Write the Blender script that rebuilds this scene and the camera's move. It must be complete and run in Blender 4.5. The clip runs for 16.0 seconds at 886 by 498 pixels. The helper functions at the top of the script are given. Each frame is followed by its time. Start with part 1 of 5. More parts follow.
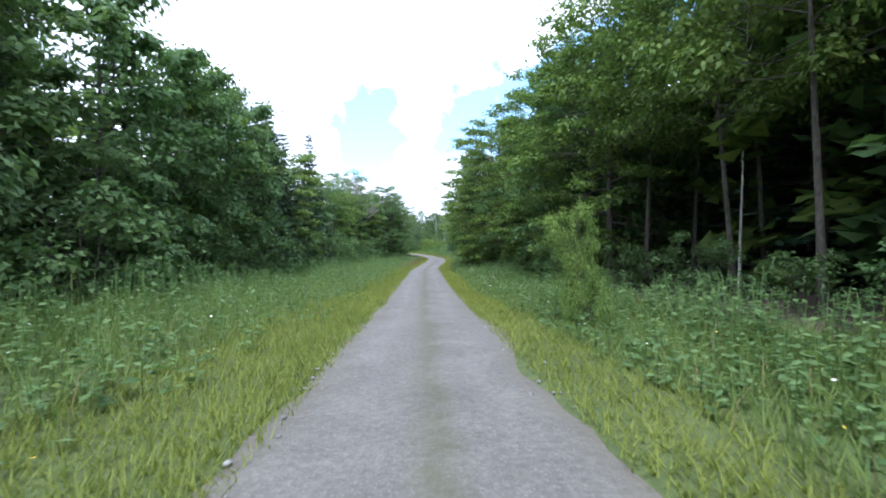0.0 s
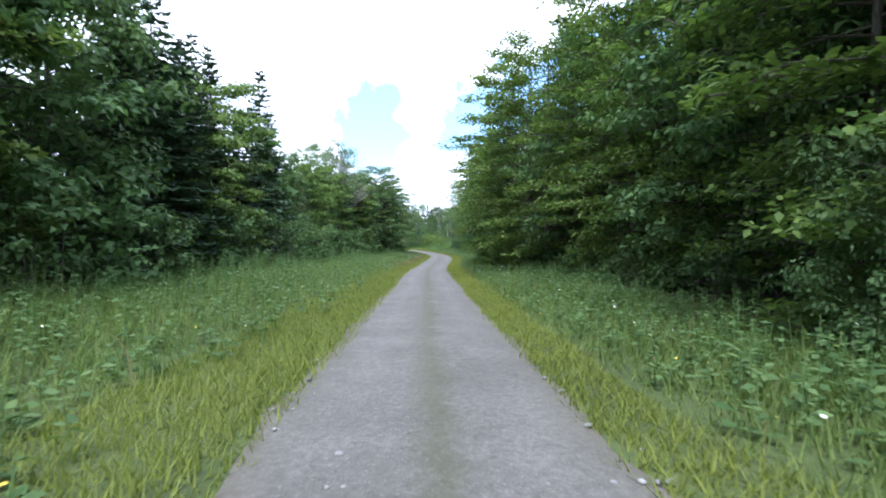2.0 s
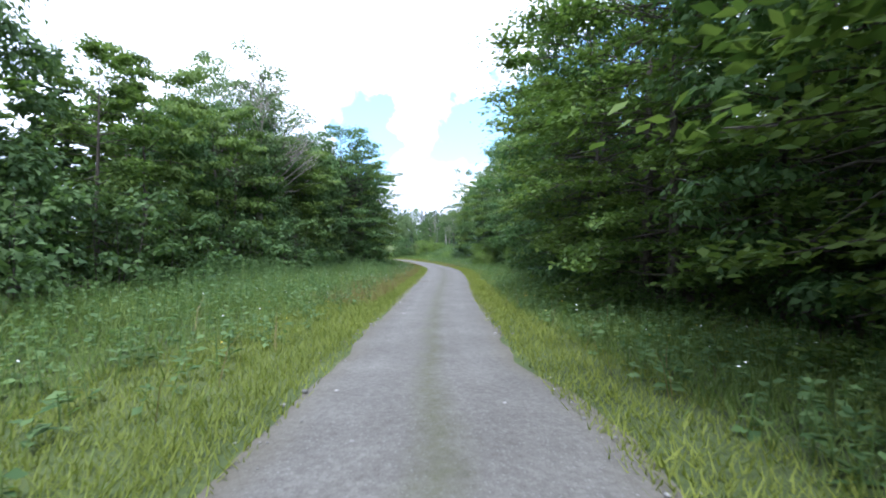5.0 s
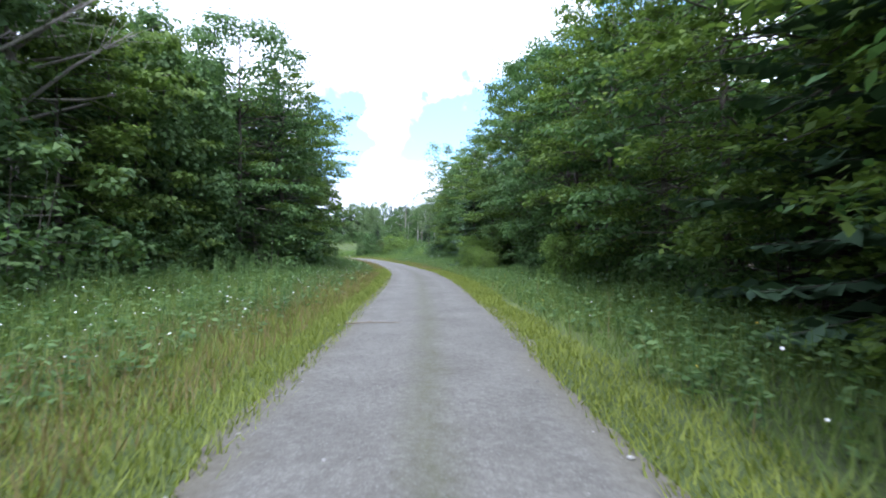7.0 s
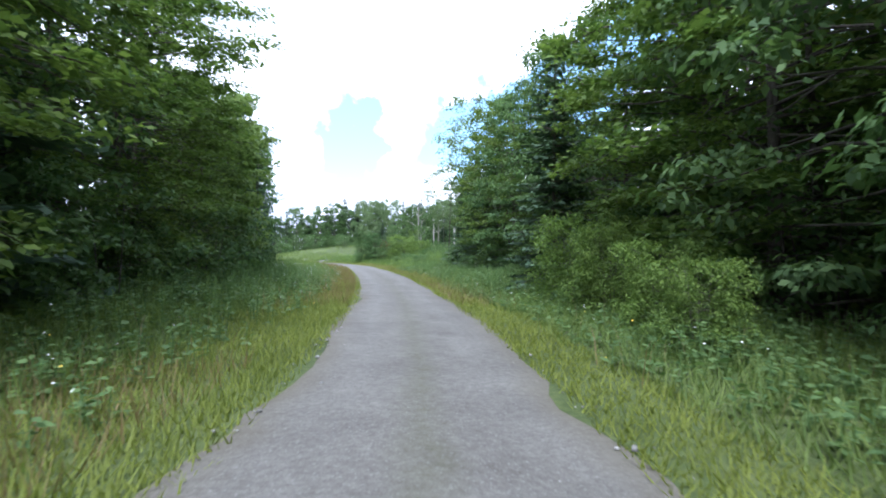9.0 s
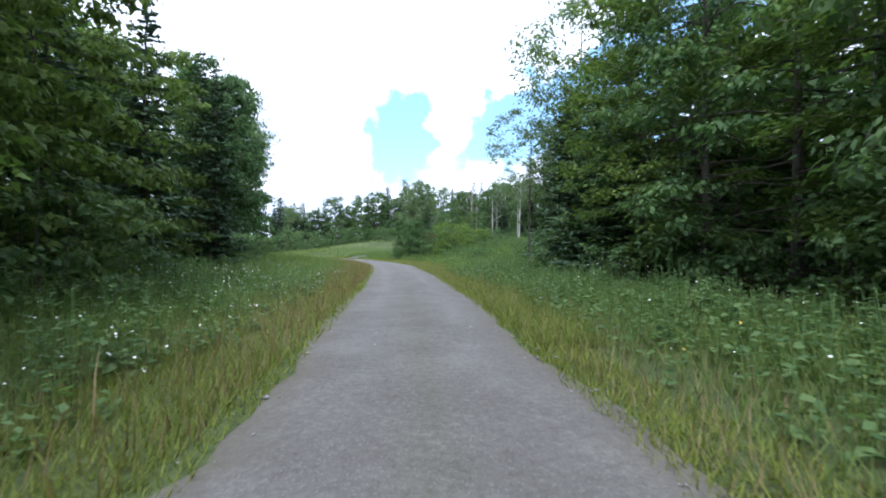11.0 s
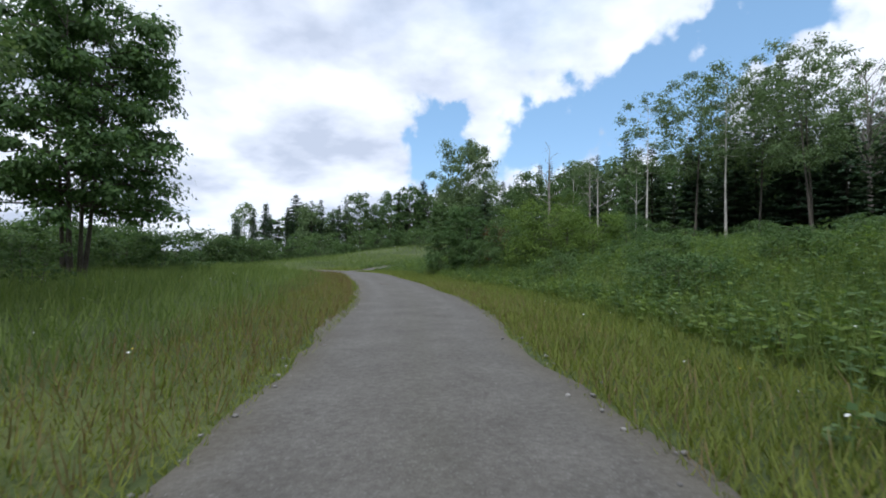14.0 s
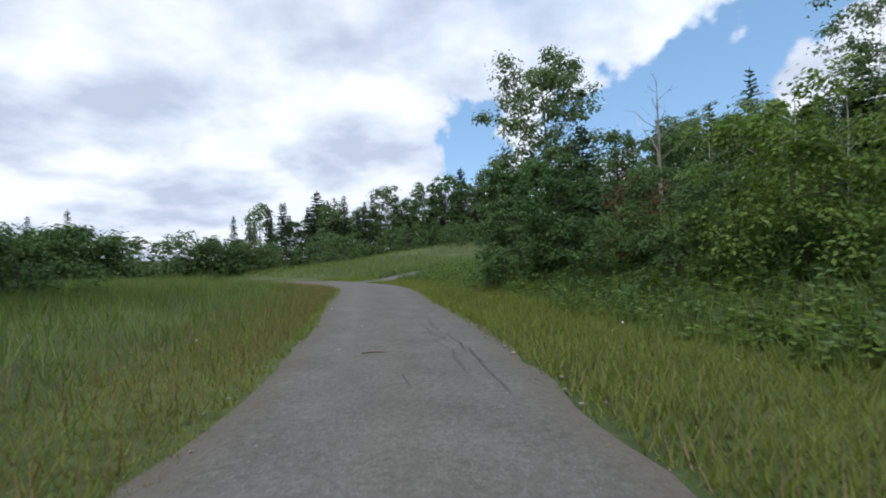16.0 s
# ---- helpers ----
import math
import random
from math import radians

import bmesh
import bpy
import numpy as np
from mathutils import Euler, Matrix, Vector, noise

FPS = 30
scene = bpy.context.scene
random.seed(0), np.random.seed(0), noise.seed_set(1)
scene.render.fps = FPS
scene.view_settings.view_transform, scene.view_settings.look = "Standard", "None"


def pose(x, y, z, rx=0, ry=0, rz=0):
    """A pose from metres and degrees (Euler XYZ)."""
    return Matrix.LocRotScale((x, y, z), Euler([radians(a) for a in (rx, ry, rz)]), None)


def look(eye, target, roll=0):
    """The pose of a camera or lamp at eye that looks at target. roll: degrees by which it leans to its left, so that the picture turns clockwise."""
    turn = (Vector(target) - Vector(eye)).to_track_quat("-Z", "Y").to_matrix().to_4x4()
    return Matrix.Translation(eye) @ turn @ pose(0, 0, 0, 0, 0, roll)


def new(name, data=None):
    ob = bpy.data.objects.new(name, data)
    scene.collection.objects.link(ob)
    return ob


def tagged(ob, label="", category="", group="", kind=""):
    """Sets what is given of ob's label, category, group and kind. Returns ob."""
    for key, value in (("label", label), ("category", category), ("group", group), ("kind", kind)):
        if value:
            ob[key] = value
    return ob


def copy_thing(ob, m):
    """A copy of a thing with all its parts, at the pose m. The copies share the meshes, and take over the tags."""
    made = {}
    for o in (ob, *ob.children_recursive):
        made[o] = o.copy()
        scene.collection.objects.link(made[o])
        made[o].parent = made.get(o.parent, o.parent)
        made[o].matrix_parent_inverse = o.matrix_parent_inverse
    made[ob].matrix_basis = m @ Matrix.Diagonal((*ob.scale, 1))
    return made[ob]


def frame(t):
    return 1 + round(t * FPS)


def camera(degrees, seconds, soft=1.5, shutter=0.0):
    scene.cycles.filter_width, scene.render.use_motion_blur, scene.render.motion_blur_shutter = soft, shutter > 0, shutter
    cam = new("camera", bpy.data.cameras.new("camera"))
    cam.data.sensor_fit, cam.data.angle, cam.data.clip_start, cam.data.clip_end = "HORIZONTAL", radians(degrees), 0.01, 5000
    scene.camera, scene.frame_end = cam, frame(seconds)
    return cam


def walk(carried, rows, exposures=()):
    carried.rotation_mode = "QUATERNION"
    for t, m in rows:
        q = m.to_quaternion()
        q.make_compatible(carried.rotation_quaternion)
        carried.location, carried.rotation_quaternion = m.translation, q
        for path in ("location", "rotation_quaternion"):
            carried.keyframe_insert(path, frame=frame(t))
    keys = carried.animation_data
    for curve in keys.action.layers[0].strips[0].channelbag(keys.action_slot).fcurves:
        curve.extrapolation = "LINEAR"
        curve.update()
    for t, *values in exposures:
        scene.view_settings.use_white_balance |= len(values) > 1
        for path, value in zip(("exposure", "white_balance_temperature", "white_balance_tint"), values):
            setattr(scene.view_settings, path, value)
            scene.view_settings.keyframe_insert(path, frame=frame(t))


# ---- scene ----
# ---- camera ----
cam = camera(85.0, 16.0, soft=1.9, shutter=0.08)
PATH = [
    (0.0, (0.000, 0.000, 1.452), (-0.042, 2.000, 1.449), -1.02),
    (0.5, (-0.257, 3.879, 1.365), (-0.309, 5.878, 1.362), -0.30),
    (1.0, (-0.520, 7.737, 1.270), (-0.570, 9.736, 1.267), -0.02),
    (1.5, (-0.776, 11.591, 1.183), (-0.822, 13.590, 1.178), -0.33),
    (2.0, (-1.032, 15.513, 1.101), (-1.077, 17.512, 1.088), 0.03),
    (2.5, (-1.288, 19.631, 1.016), (-1.322, 21.631, 1.000), 0.44),
    (3.0, (-1.543, 23.995, 0.944), (-1.574, 25.995, 0.927), 0.43),
    (3.5, (-1.805, 28.661, 0.907), (-1.830, 30.661, 0.896), -0.25),
    (4.0, (-2.077, 33.470, 0.888), (-2.110, 35.469, 0.880), -0.86),
    (4.5, (-2.340, 37.962, 0.881), (-2.370, 39.961, 0.861), 0.03),
    (5.0, (-2.562, 41.999, 0.886), (-2.582, 43.998, 0.912), -0.01),
    (5.5, (-2.753, 45.894, 0.867), (-2.759, 47.894, 0.882), 0.08),
    (6.0, (-2.924, 50.124, 0.832), (-2.908, 52.124, 0.839), -0.72),
    (6.5, (-3.026, 55.103, 0.786), (-2.956, 57.102, 0.802), 0.60),
    (7.0, (-3.016, 60.952, 0.721), (-2.914, 62.950, 0.745), 0.39),
    (7.5, (-2.945, 67.327, 0.752), (-2.837, 69.324, 0.780), 0.27),
    (8.0, (-2.893, 73.616, 0.813), (-2.801, 75.614, 0.853), 0.20),
    (8.5, (-2.902, 79.508, 0.854), (-2.832, 81.506, 0.906), 0.75),
    (9.0, (-2.986, 85.048, 0.910), (-2.950, 87.048, 0.952), 0.46),
    (9.5, (-3.185, 90.258, 0.944), (-3.207, 92.257, 0.965), -0.35),
    (10.0, (-3.515, 95.168, 0.957), (-3.592, 97.167, 0.991), -0.03),
    (10.5, (-3.958, 99.925, 0.954), (-4.083, 101.921, 0.982), -0.03),
    (11.0, (-4.509, 104.693, 0.947), (-4.674, 106.686, 0.966), 0.06),
    (11.5, (-5.175, 109.596, 0.975), (-5.380, 111.585, 1.028), -0.32),
    (12.0, (-5.961, 114.630, 1.055), (-6.204, 116.614, 1.117), 0.30),
    (12.5, (-6.835, 119.677, 1.087), (-7.104, 121.658, 1.124), 0.98),
    (13.0, (-7.742, 124.612, 1.111), (-8.027, 126.591, 1.176), 1.59),
    (13.5, (-8.640, 129.328, 1.149), (-8.936, 131.305, 1.197), 0.76),
    (14.0, (-9.531, 133.793, 1.171), (-9.852, 135.767, 1.223), 0.31),
    (14.5, (-10.454, 138.120, 1.188), (-10.802, 140.089, 1.241), -0.02),
    (15.0, (-11.443, 142.435, 1.232), (-11.824, 144.398, 1.291), -0.46),
    (15.5, (-12.525, 146.781, 1.294), (-12.946, 148.735, 1.348), -1.17),
    (16.0, (-13.769, 151.305, 1.340), (-14.240, 153.248, 1.396), -1.75),
]
EXPOSURES = [(0.0, 1.2, 5300, 15), (9.2, 1.2, 5300, 15), (11.3, 0.6, 5400, 14), (12.5, 0.15, 5600, 13), (13.5, -0.1, 5700, 12), (16.0, -0.25, 5750, 12)]
walk(cam, [(t, look(eye, target, roll)) for t, eye, target, roll in PATH], EXPOSURES)

# ---- light ----
SUN_ELEVATION, SUN_AZIMUTH = radians(58), radians(-168)  # azimuth from +y, to the right


def link(tree, a, b):
    tree.links.new(a, b)


def math_node(nt, how, a, b=0.0, clamp=False):
    m = nt.nodes.new("ShaderNodeMath")
    m.operation, m.use_clamp = how, clamp
    for socket, value in zip(m.inputs, (a, b)):
        if isinstance(value, (int, float)):
            socket.default_value = value
        else:
            link(nt, value, socket)
    return m.outputs[0]


def make_world():
    world = bpy.data.worlds.new("sky")
    scene.world = world
    world.use_nodes = True
    nt = world.node_tree
    nt.nodes.clear()
    n = nt.nodes.new
    out, bg = n("ShaderNodeOutputWorld"), n("ShaderNodeBackground")
    sky = n("ShaderNodeTexSky")
    sky.sky_type, sky.sun_disc = "NISHITA", False
    sky.sun_elevation, sky.sun_rotation = SUN_ELEVATION, SUN_AZIMUTH
    coord = n("ShaderNodeTexCoord")
    split = n("ShaderNodeSeparateXYZ")
    link(nt, coord.outputs["Generated"], split.inputs[0])
    # the cloud deck: directions laid onto a flat layer overhead
    lift = n("ShaderNodeMath")
    lift.operation = "MAXIMUM"
    lift.inputs[1].default_value = 0.0
    link(nt, split.outputs["Z"], lift.inputs[0])
    plus = n("ShaderNodeMath")
    plus.operation = "ADD"
    plus.inputs[1].default_value = 0.28
    link(nt, lift.outputs[0], plus.inputs[0])
    over = n("ShaderNodeVectorMath")
    over.operation = "DIVIDE"
    link(nt, coord.outputs["Generated"], over.inputs[0])
    link(nt, plus.outputs[0], over.inputs[1])
    puffs = n("ShaderNodeTexNoise")
    puffs.inputs["Scale"].default_value = 1.15
    puffs.inputs["Detail"].default_value = 9
    puffs.inputs["Roughness"].default_value = 0.56
    shift = n("ShaderNodeMapping")
    shift.inputs["Location"].default_value = (3.1, 0.4, 7.0)
    link(nt, over.outputs[0], shift.inputs["Vector"])
    link(nt, shift.outputs[0], puffs.inputs["Vector"])
    # blue gaps in the deck, as soft patches of sky
    cover = math_node(nt, "MULTIPLY_ADD", puffs.outputs["Fac"], 1.0)
    cover.node.inputs[2].default_value = 0.06
    swirl = n("ShaderNodeTexNoise")
    swirl.inputs["Scale"].default_value, swirl.inputs["Detail"].default_value = 11.0, 10
    link(nt, coord.outputs["Generated"], swirl.inputs["Vector"])
    sway = n("ShaderNodeVectorMath")
    sway.operation = "MULTIPLY_ADD"
    sway.inputs[1].default_value, sway.inputs[2].default_value = (0.3, 0.3, 0.3), (-0.15, -0.15, -0.15)
    link(nt, swirl.outputs["Color"], sway.inputs[0])
    warped = n("ShaderNodeVectorMath")
    warped.operation = "ADD"
    link(nt, coord.outputs["Generated"], warped.inputs[0])
    link(nt, sway.outputs[0], warped.inputs[1])
    for direction, size, depth in CLOUD_GAPS:
        dot = n("ShaderNodeVectorMath")
        dot.operation = "DISTANCE"
        norm = Vector(direction).normalized()
        dot.inputs[1].default_value = norm
        link(nt, warped.outputs[0], dot.inputs[0])
        fall = n("ShaderNodeMapRange")
        fall.interpolation_type = "SMOOTHSTEP"
        fall.inputs["From Min"].default_value = 0.0
        fall.inputs["From Max"].default_value = size
        fall.inputs["To Min"].default_value = depth
        fall.inputs["To Max"].default_value = 0.0
        link(nt, dot.outputs["Value"], fall.inputs["Value"])
        less = n("ShaderNodeMath")
        less.operation = "SUBTRACT"
        link(nt, cover, less.inputs[0])
        link(nt, fall.outputs[0], less.inputs[1])
        cover = less.outputs[0]
    edge = n("ShaderNodeMapRange")
    edge.interpolation_type = "SMOOTHSTEP"
    edge.inputs["From Min"].default_value = 0.02
    edge.inputs["From Max"].default_value = 0.5
    link(nt, cover, edge.inputs["Value"])
    # thick parts of a cloud are greyer than its rims
    body = n("ShaderNodeTexNoise")
    body.inputs["Scale"].default_value = 2.4
    body.inputs["Detail"].default_value = 9
    link(nt, shift.outputs[0], body.inputs["Vector"])
    tone = n("ShaderNodeValToRGB")
    tone.color_ramp.elements[0].position, tone.color_ramp.elements[0].color = 0.40, (0.58, 0.615, 0.67, 1)
    tone.color_ramp.elements[1].position, tone.color_ramp.elements[1].color = 0.60, (1.0, 1.0, 1.0, 1)
    link(nt, body.outputs["Fac"], tone.inputs["Fac"])
    bright = n("ShaderNodeVectorMath")
    bright.operation = "SCALE"
    bright.inputs["Scale"].default_value = CLOUD_LIGHT
    link(nt, tone.outputs[0], bright.inputs[0])
    blue = n("ShaderNodeVectorMath")
    blue.operation = "SCALE"
    blue.inputs["Scale"].default_value = SKY_STRENGTH
    link(nt, sky.outputs[0], blue.inputs[0])
    # thin summer haze pales the blue
    haze = n("ShaderNodeMix")
    haze.data_type = "RGBA"
    haze.inputs["Factor"].default_value, haze.inputs["B"].default_value = 0.4, (0.42, 0.72, 0.92, 1)
    link(nt, blue.outputs[0], haze.inputs["A"])
    mix = n("ShaderNodeMix")
    mix.data_type = "RGBA"
    link(nt, edge.outputs[0], mix.inputs["Factor"])
    link(nt, haze.outputs["Result"], mix.inputs["A"])
    link(nt, bright.outputs[0], mix.inputs["B"])
    link(nt, mix.outputs["Result"], bg.inputs["Color"])
    bg.inputs["Strength"].default_value = 1.0
    link(nt, bg.outputs[0], out.inputs[0])


CLOUD_GAPS = [  # direction, reach, depth
    ((-0.188, 0.955, 0.252), 0.10, 0.5), ((-0.165, 0.958, 0.222), 0.10, 0.48), ((-0.215, 0.955, 0.205), 0.09, 0.48), ((-0.145, 0.955, 0.262), 0.07, 0.35),
    ((-0.142, 0.976, 0.16), 0.09, 0.5), ((0.004, 0.97, 0.21), 0.12, 0.6), ((0.075, 0.955, 0.255), 0.11, 0.75), ((0.15, 0.945, 0.26), 0.13, 0.8),
    ((0.22, 0.915, 0.31), 0.12, 0.8), ((0.29, 0.888, 0.35), 0.13, 0.75), ((0.37, 0.85, 0.37), 0.12, 0.7), ((0.42, 0.83, 0.42), 0.14, 0.75), ((0.30, 0.92, 0.25), 0.14, 0.75)]
CLOUD_LIGHT, SKY_STRENGTH = 1.25, 0.19
make_world()

sun = new("sun", bpy.data.lights.new("sun", "SUN"))
sun.data.energy, sun.data.angle, sun.data.color = 2.9, radians(14), (1.0, 0.96, 0.89)
away = Vector((math.sin(SUN_AZIMUTH) * math.cos(SUN_ELEVATION), math.cos(SUN_AZIMUTH) * math.cos(SUN_ELEVATION), math.sin(SUN_ELEVATION)))
sun.matrix_world = look(away * 50, (0, 0, 0))

# ---- materials ----


def material(name, rough=0.8):
    m = bpy.data.materials.new(name)
    m.use_nodes = True
    bsdf = m.node_tree.nodes["Principled BSDF"]
    bsdf.inputs["Roughness"].default_value = rough
    bsdf.inputs["Specular IOR Level"].default_value = 0.3
    return m, m.node_tree, bsdf


def noise_node(nt, scale, detail=4, coord=None, rough=0.55):
    tex = nt.nodes.new("ShaderNodeTexNoise")
    tex.inputs["Scale"].default_value, tex.inputs["Detail"].default_value = scale, detail
    tex.inputs["Roughness"].default_value = rough
    if coord:
        link(nt, coord, tex.inputs["Vector"])
    return tex.outputs["Fac"]


def ramp_node(nt, fac, stops):
    ramp = nt.nodes.new("ShaderNodeValToRGB")
    while len(ramp.color_ramp.elements) < len(stops):
        ramp.color_ramp.elements.new(0.5)
    for e, (place, colour) in zip(ramp.color_ramp.elements, stops):
        e.position, e.color = place, (*colour, 1)
    link(nt, fac, ramp.inputs["Fac"])
    return ramp.outputs["Color"]


def mix_node(nt, fac, a, b, how="MIX"):
    mix = nt.nodes.new("ShaderNodeMix")
    mix.data_type, mix.blend_type = "RGBA", how
    for socket, value in ((mix.inputs["Factor"], fac), (mix.inputs["A"], a), (mix.inputs["B"], b)):
        if isinstance(value, (int, float)):
            socket.default_value = value
        elif isinstance(value, tuple):
            socket.default_value = (*value, 1)
        else:
            link(nt, value, socket)
    return mix.outputs["Result"]


def bump_node(nt, bsdf, height, strength, distance):
    bump = nt.nodes.new("ShaderNodeBump")
    bump.inputs["Strength"].default_value, bump.inputs["Distance"].default_value = strength, distance
    link(nt, height, bump.inputs["Height"])
    link(nt, bump.outputs[0], bsdf.inputs["Normal"])


def leaf_material(name, dark, light, tint=(0.5, 0.5, 0.5), through_light=0.42, rough=0.62):
    """Leaves: each leaf and each plant a little different, light shining through the blade."""
    m, nt, bsdf = material(name, rough)
    bsdf.inputs["Specular IOR Level"].default_value = 0.18
    n = nt.nodes.new
    geo, info, coord = n("ShaderNodeNewGeometry"), n("ShaderNodeObjectInfo"), n("ShaderNodeTexCoord")
    patches = noise_node(nt, 0.55, 3, geo.outputs["Position"])
    leafy = math_node(nt, "MULTIPLY_ADD", geo.outputs["Random Per Island"], 0.55)
    nt.nodes[-1].inputs[2].default_value = 0.0
    both = math_node(nt, "ADD", leafy, math_node(nt, "MULTIPLY", patches, 0.55))
    colour = ramp_node(nt, both, ((0.2, dark), (0.85, light)))
    plant = mix_node(nt, math_node(nt, "MULTIPLY", info.outputs["Random"], 0.75), colour, mix_node(nt, 1.0, colour, tint, "MULTIPLY"))
    link(nt, plant, bsdf.inputs["Base Color"])
    trans = n("ShaderNodeBsdfTranslucent")
    shine = mix_node(nt, 1.0, plant, (1.08, 1.15, 0.72), "MULTIPLY")
    link(nt, shine, trans.inputs["Color"])
    mix = n("ShaderNodeMixShader")
    mix.inputs[0].default_value = through_light
    link(nt, bsdf.outputs[0], mix.inputs[1])
    link(nt, trans.outputs[0], mix.inputs[2])
    link(nt, mix.outputs[0], nt.nodes["Material Output"].inputs[0])
    return m


def bark_material(name, dark, light, scale=6.0):
    m, nt, bsdf = material(name, 0.9)
    coord = nt.nodes.new("ShaderNodeTexCoord")
    stretch = nt.nodes.new("ShaderNodeMapping")
    stretch.inputs["Scale"].default_value = (1, 1, 0.25)
    link(nt, coord.outputs["Object"], stretch.inputs["Vector"])
    grain = noise_node(nt, scale * 4, 5, stretch.outputs[0], 0.65)
    stain = noise_node(nt, scale * 0.3, 3, coord.outputs["Object"])
    both = math_node(nt, "ADD", math_node(nt, "MULTIPLY", grain, 0.7), math_node(nt, "MULTIPLY", stain, 0.3))
    link(nt, ramp_node(nt, both, ((0.35, dark), (0.65, light))), bsdf.inputs["Base Color"])
    bump_node(nt, bsdf, grain, 0.6, 0.02)
    return m


M_MAPLE = leaf_material("maple_leaves", (0.048, 0.092, 0.034), (0.150, 0.225, 0.082), (0.72, 0.85, 0.8))
M_BEECH = leaf_material("beech_leaves", (0.060, 0.105, 0.024), (0.185, 0.25, 0.058), (0.72, 0.82, 0.85))
M_POPLAR = leaf_material("poplar_leaves", (0.08, 0.125, 0.055), (0.19, 0.255, 0.115), (0.85, 0.9, 0.9))
M_SPRUCE = leaf_material("spruce_needles", (0.034, 0.064, 0.034), (0.095, 0.145, 0.076), (0.75, 0.85, 0.95), 0.2)
M_SHRUB = leaf_material("shrub_leaves", (0.075, 0.13, 0.027), (0.21, 0.285, 0.066), (0.75, 0.85, 0.75))
M_BRAMBLE = leaf_material("bramble_leaves", (0.040, 0.080, 0.028), (0.125, 0.185, 0.065), (0.8, 0.9, 0.8))
M_RUSSET = leaf_material("russet_leaves", (0.09, 0.03, 0.015), (0.20, 0.07, 0.035), (0.8, 0.8, 0.8))
M_GRASS_SHORT = leaf_material("short_grass", (0.108, 0.138, 0.024), (0.235, 0.265, 0.052), (1, 1, 1), 0.45)
M_GRASS_TALL = leaf_material("tall_grass", (0.076, 0.124, 0.031), (0.195, 0.25, 0.07), (1, 1, 1), 0.45)
M_WEEDS = leaf_material("weed_leaves", (0.052, 0.102, 0.034), (0.155, 0.23, 0.084), (1, 1, 1), 0.4)
M_SEEDS = leaf_material("seed_heads", (0.13, 0.10, 0.05), (0.26, 0.20, 0.10), (1, 1, 1), 0.2)
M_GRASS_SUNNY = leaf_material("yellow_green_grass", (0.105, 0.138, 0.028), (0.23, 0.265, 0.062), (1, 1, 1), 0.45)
M_RUSH = leaf_material("reddish_bent_grass", (0.12, 0.095, 0.04), (0.24, 0.18, 0.085), (1, 1, 1), 0.35)
M_BARK = bark_material("grey_brown_bark", (0.035, 0.028, 0.022), (0.13, 0.115, 0.095))
M_BIRCH = bark_material("pale_birch_bark", (0.26, 0.24, 0.21), (0.70, 0.67, 0.61), 3.0)
M_DEAD = bark_material("weathered_dead_wood", (0.14, 0.12, 0.10), (0.34, 0.31, 0.28))


def ground_material():
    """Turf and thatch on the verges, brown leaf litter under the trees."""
    m, nt, bsdf = material("soil_and_thatch", 0.95)
    geo = nt.nodes.new("ShaderNodeNewGeometry")
    big = noise_node(nt, 0.25, 4, geo.outputs["Position"])
    fine = noise_node(nt, 9.0, 5, geo.outputs["Position"], 0.7)
    both = math_node(nt, "ADD", math_node(nt, "MULTIPLY", big, 0.5), math_node(nt, "MULTIPLY", fine, 0.5))
    turf = ramp_node(nt, both, ((0.33, (0.030, 0.038, 0.015)), (0.5, (0.058, 0.080, 0.022)), (0.66, (0.115, 0.135, 0.040))))
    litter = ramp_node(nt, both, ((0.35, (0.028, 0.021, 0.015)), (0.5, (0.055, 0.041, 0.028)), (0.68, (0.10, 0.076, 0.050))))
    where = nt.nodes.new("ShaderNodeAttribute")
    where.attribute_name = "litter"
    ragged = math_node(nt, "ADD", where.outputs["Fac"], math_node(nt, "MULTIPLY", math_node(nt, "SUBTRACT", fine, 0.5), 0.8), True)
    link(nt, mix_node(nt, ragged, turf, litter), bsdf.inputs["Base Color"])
    bump_node(nt, bsdf, fine, 0.8, 0.05)
    return m


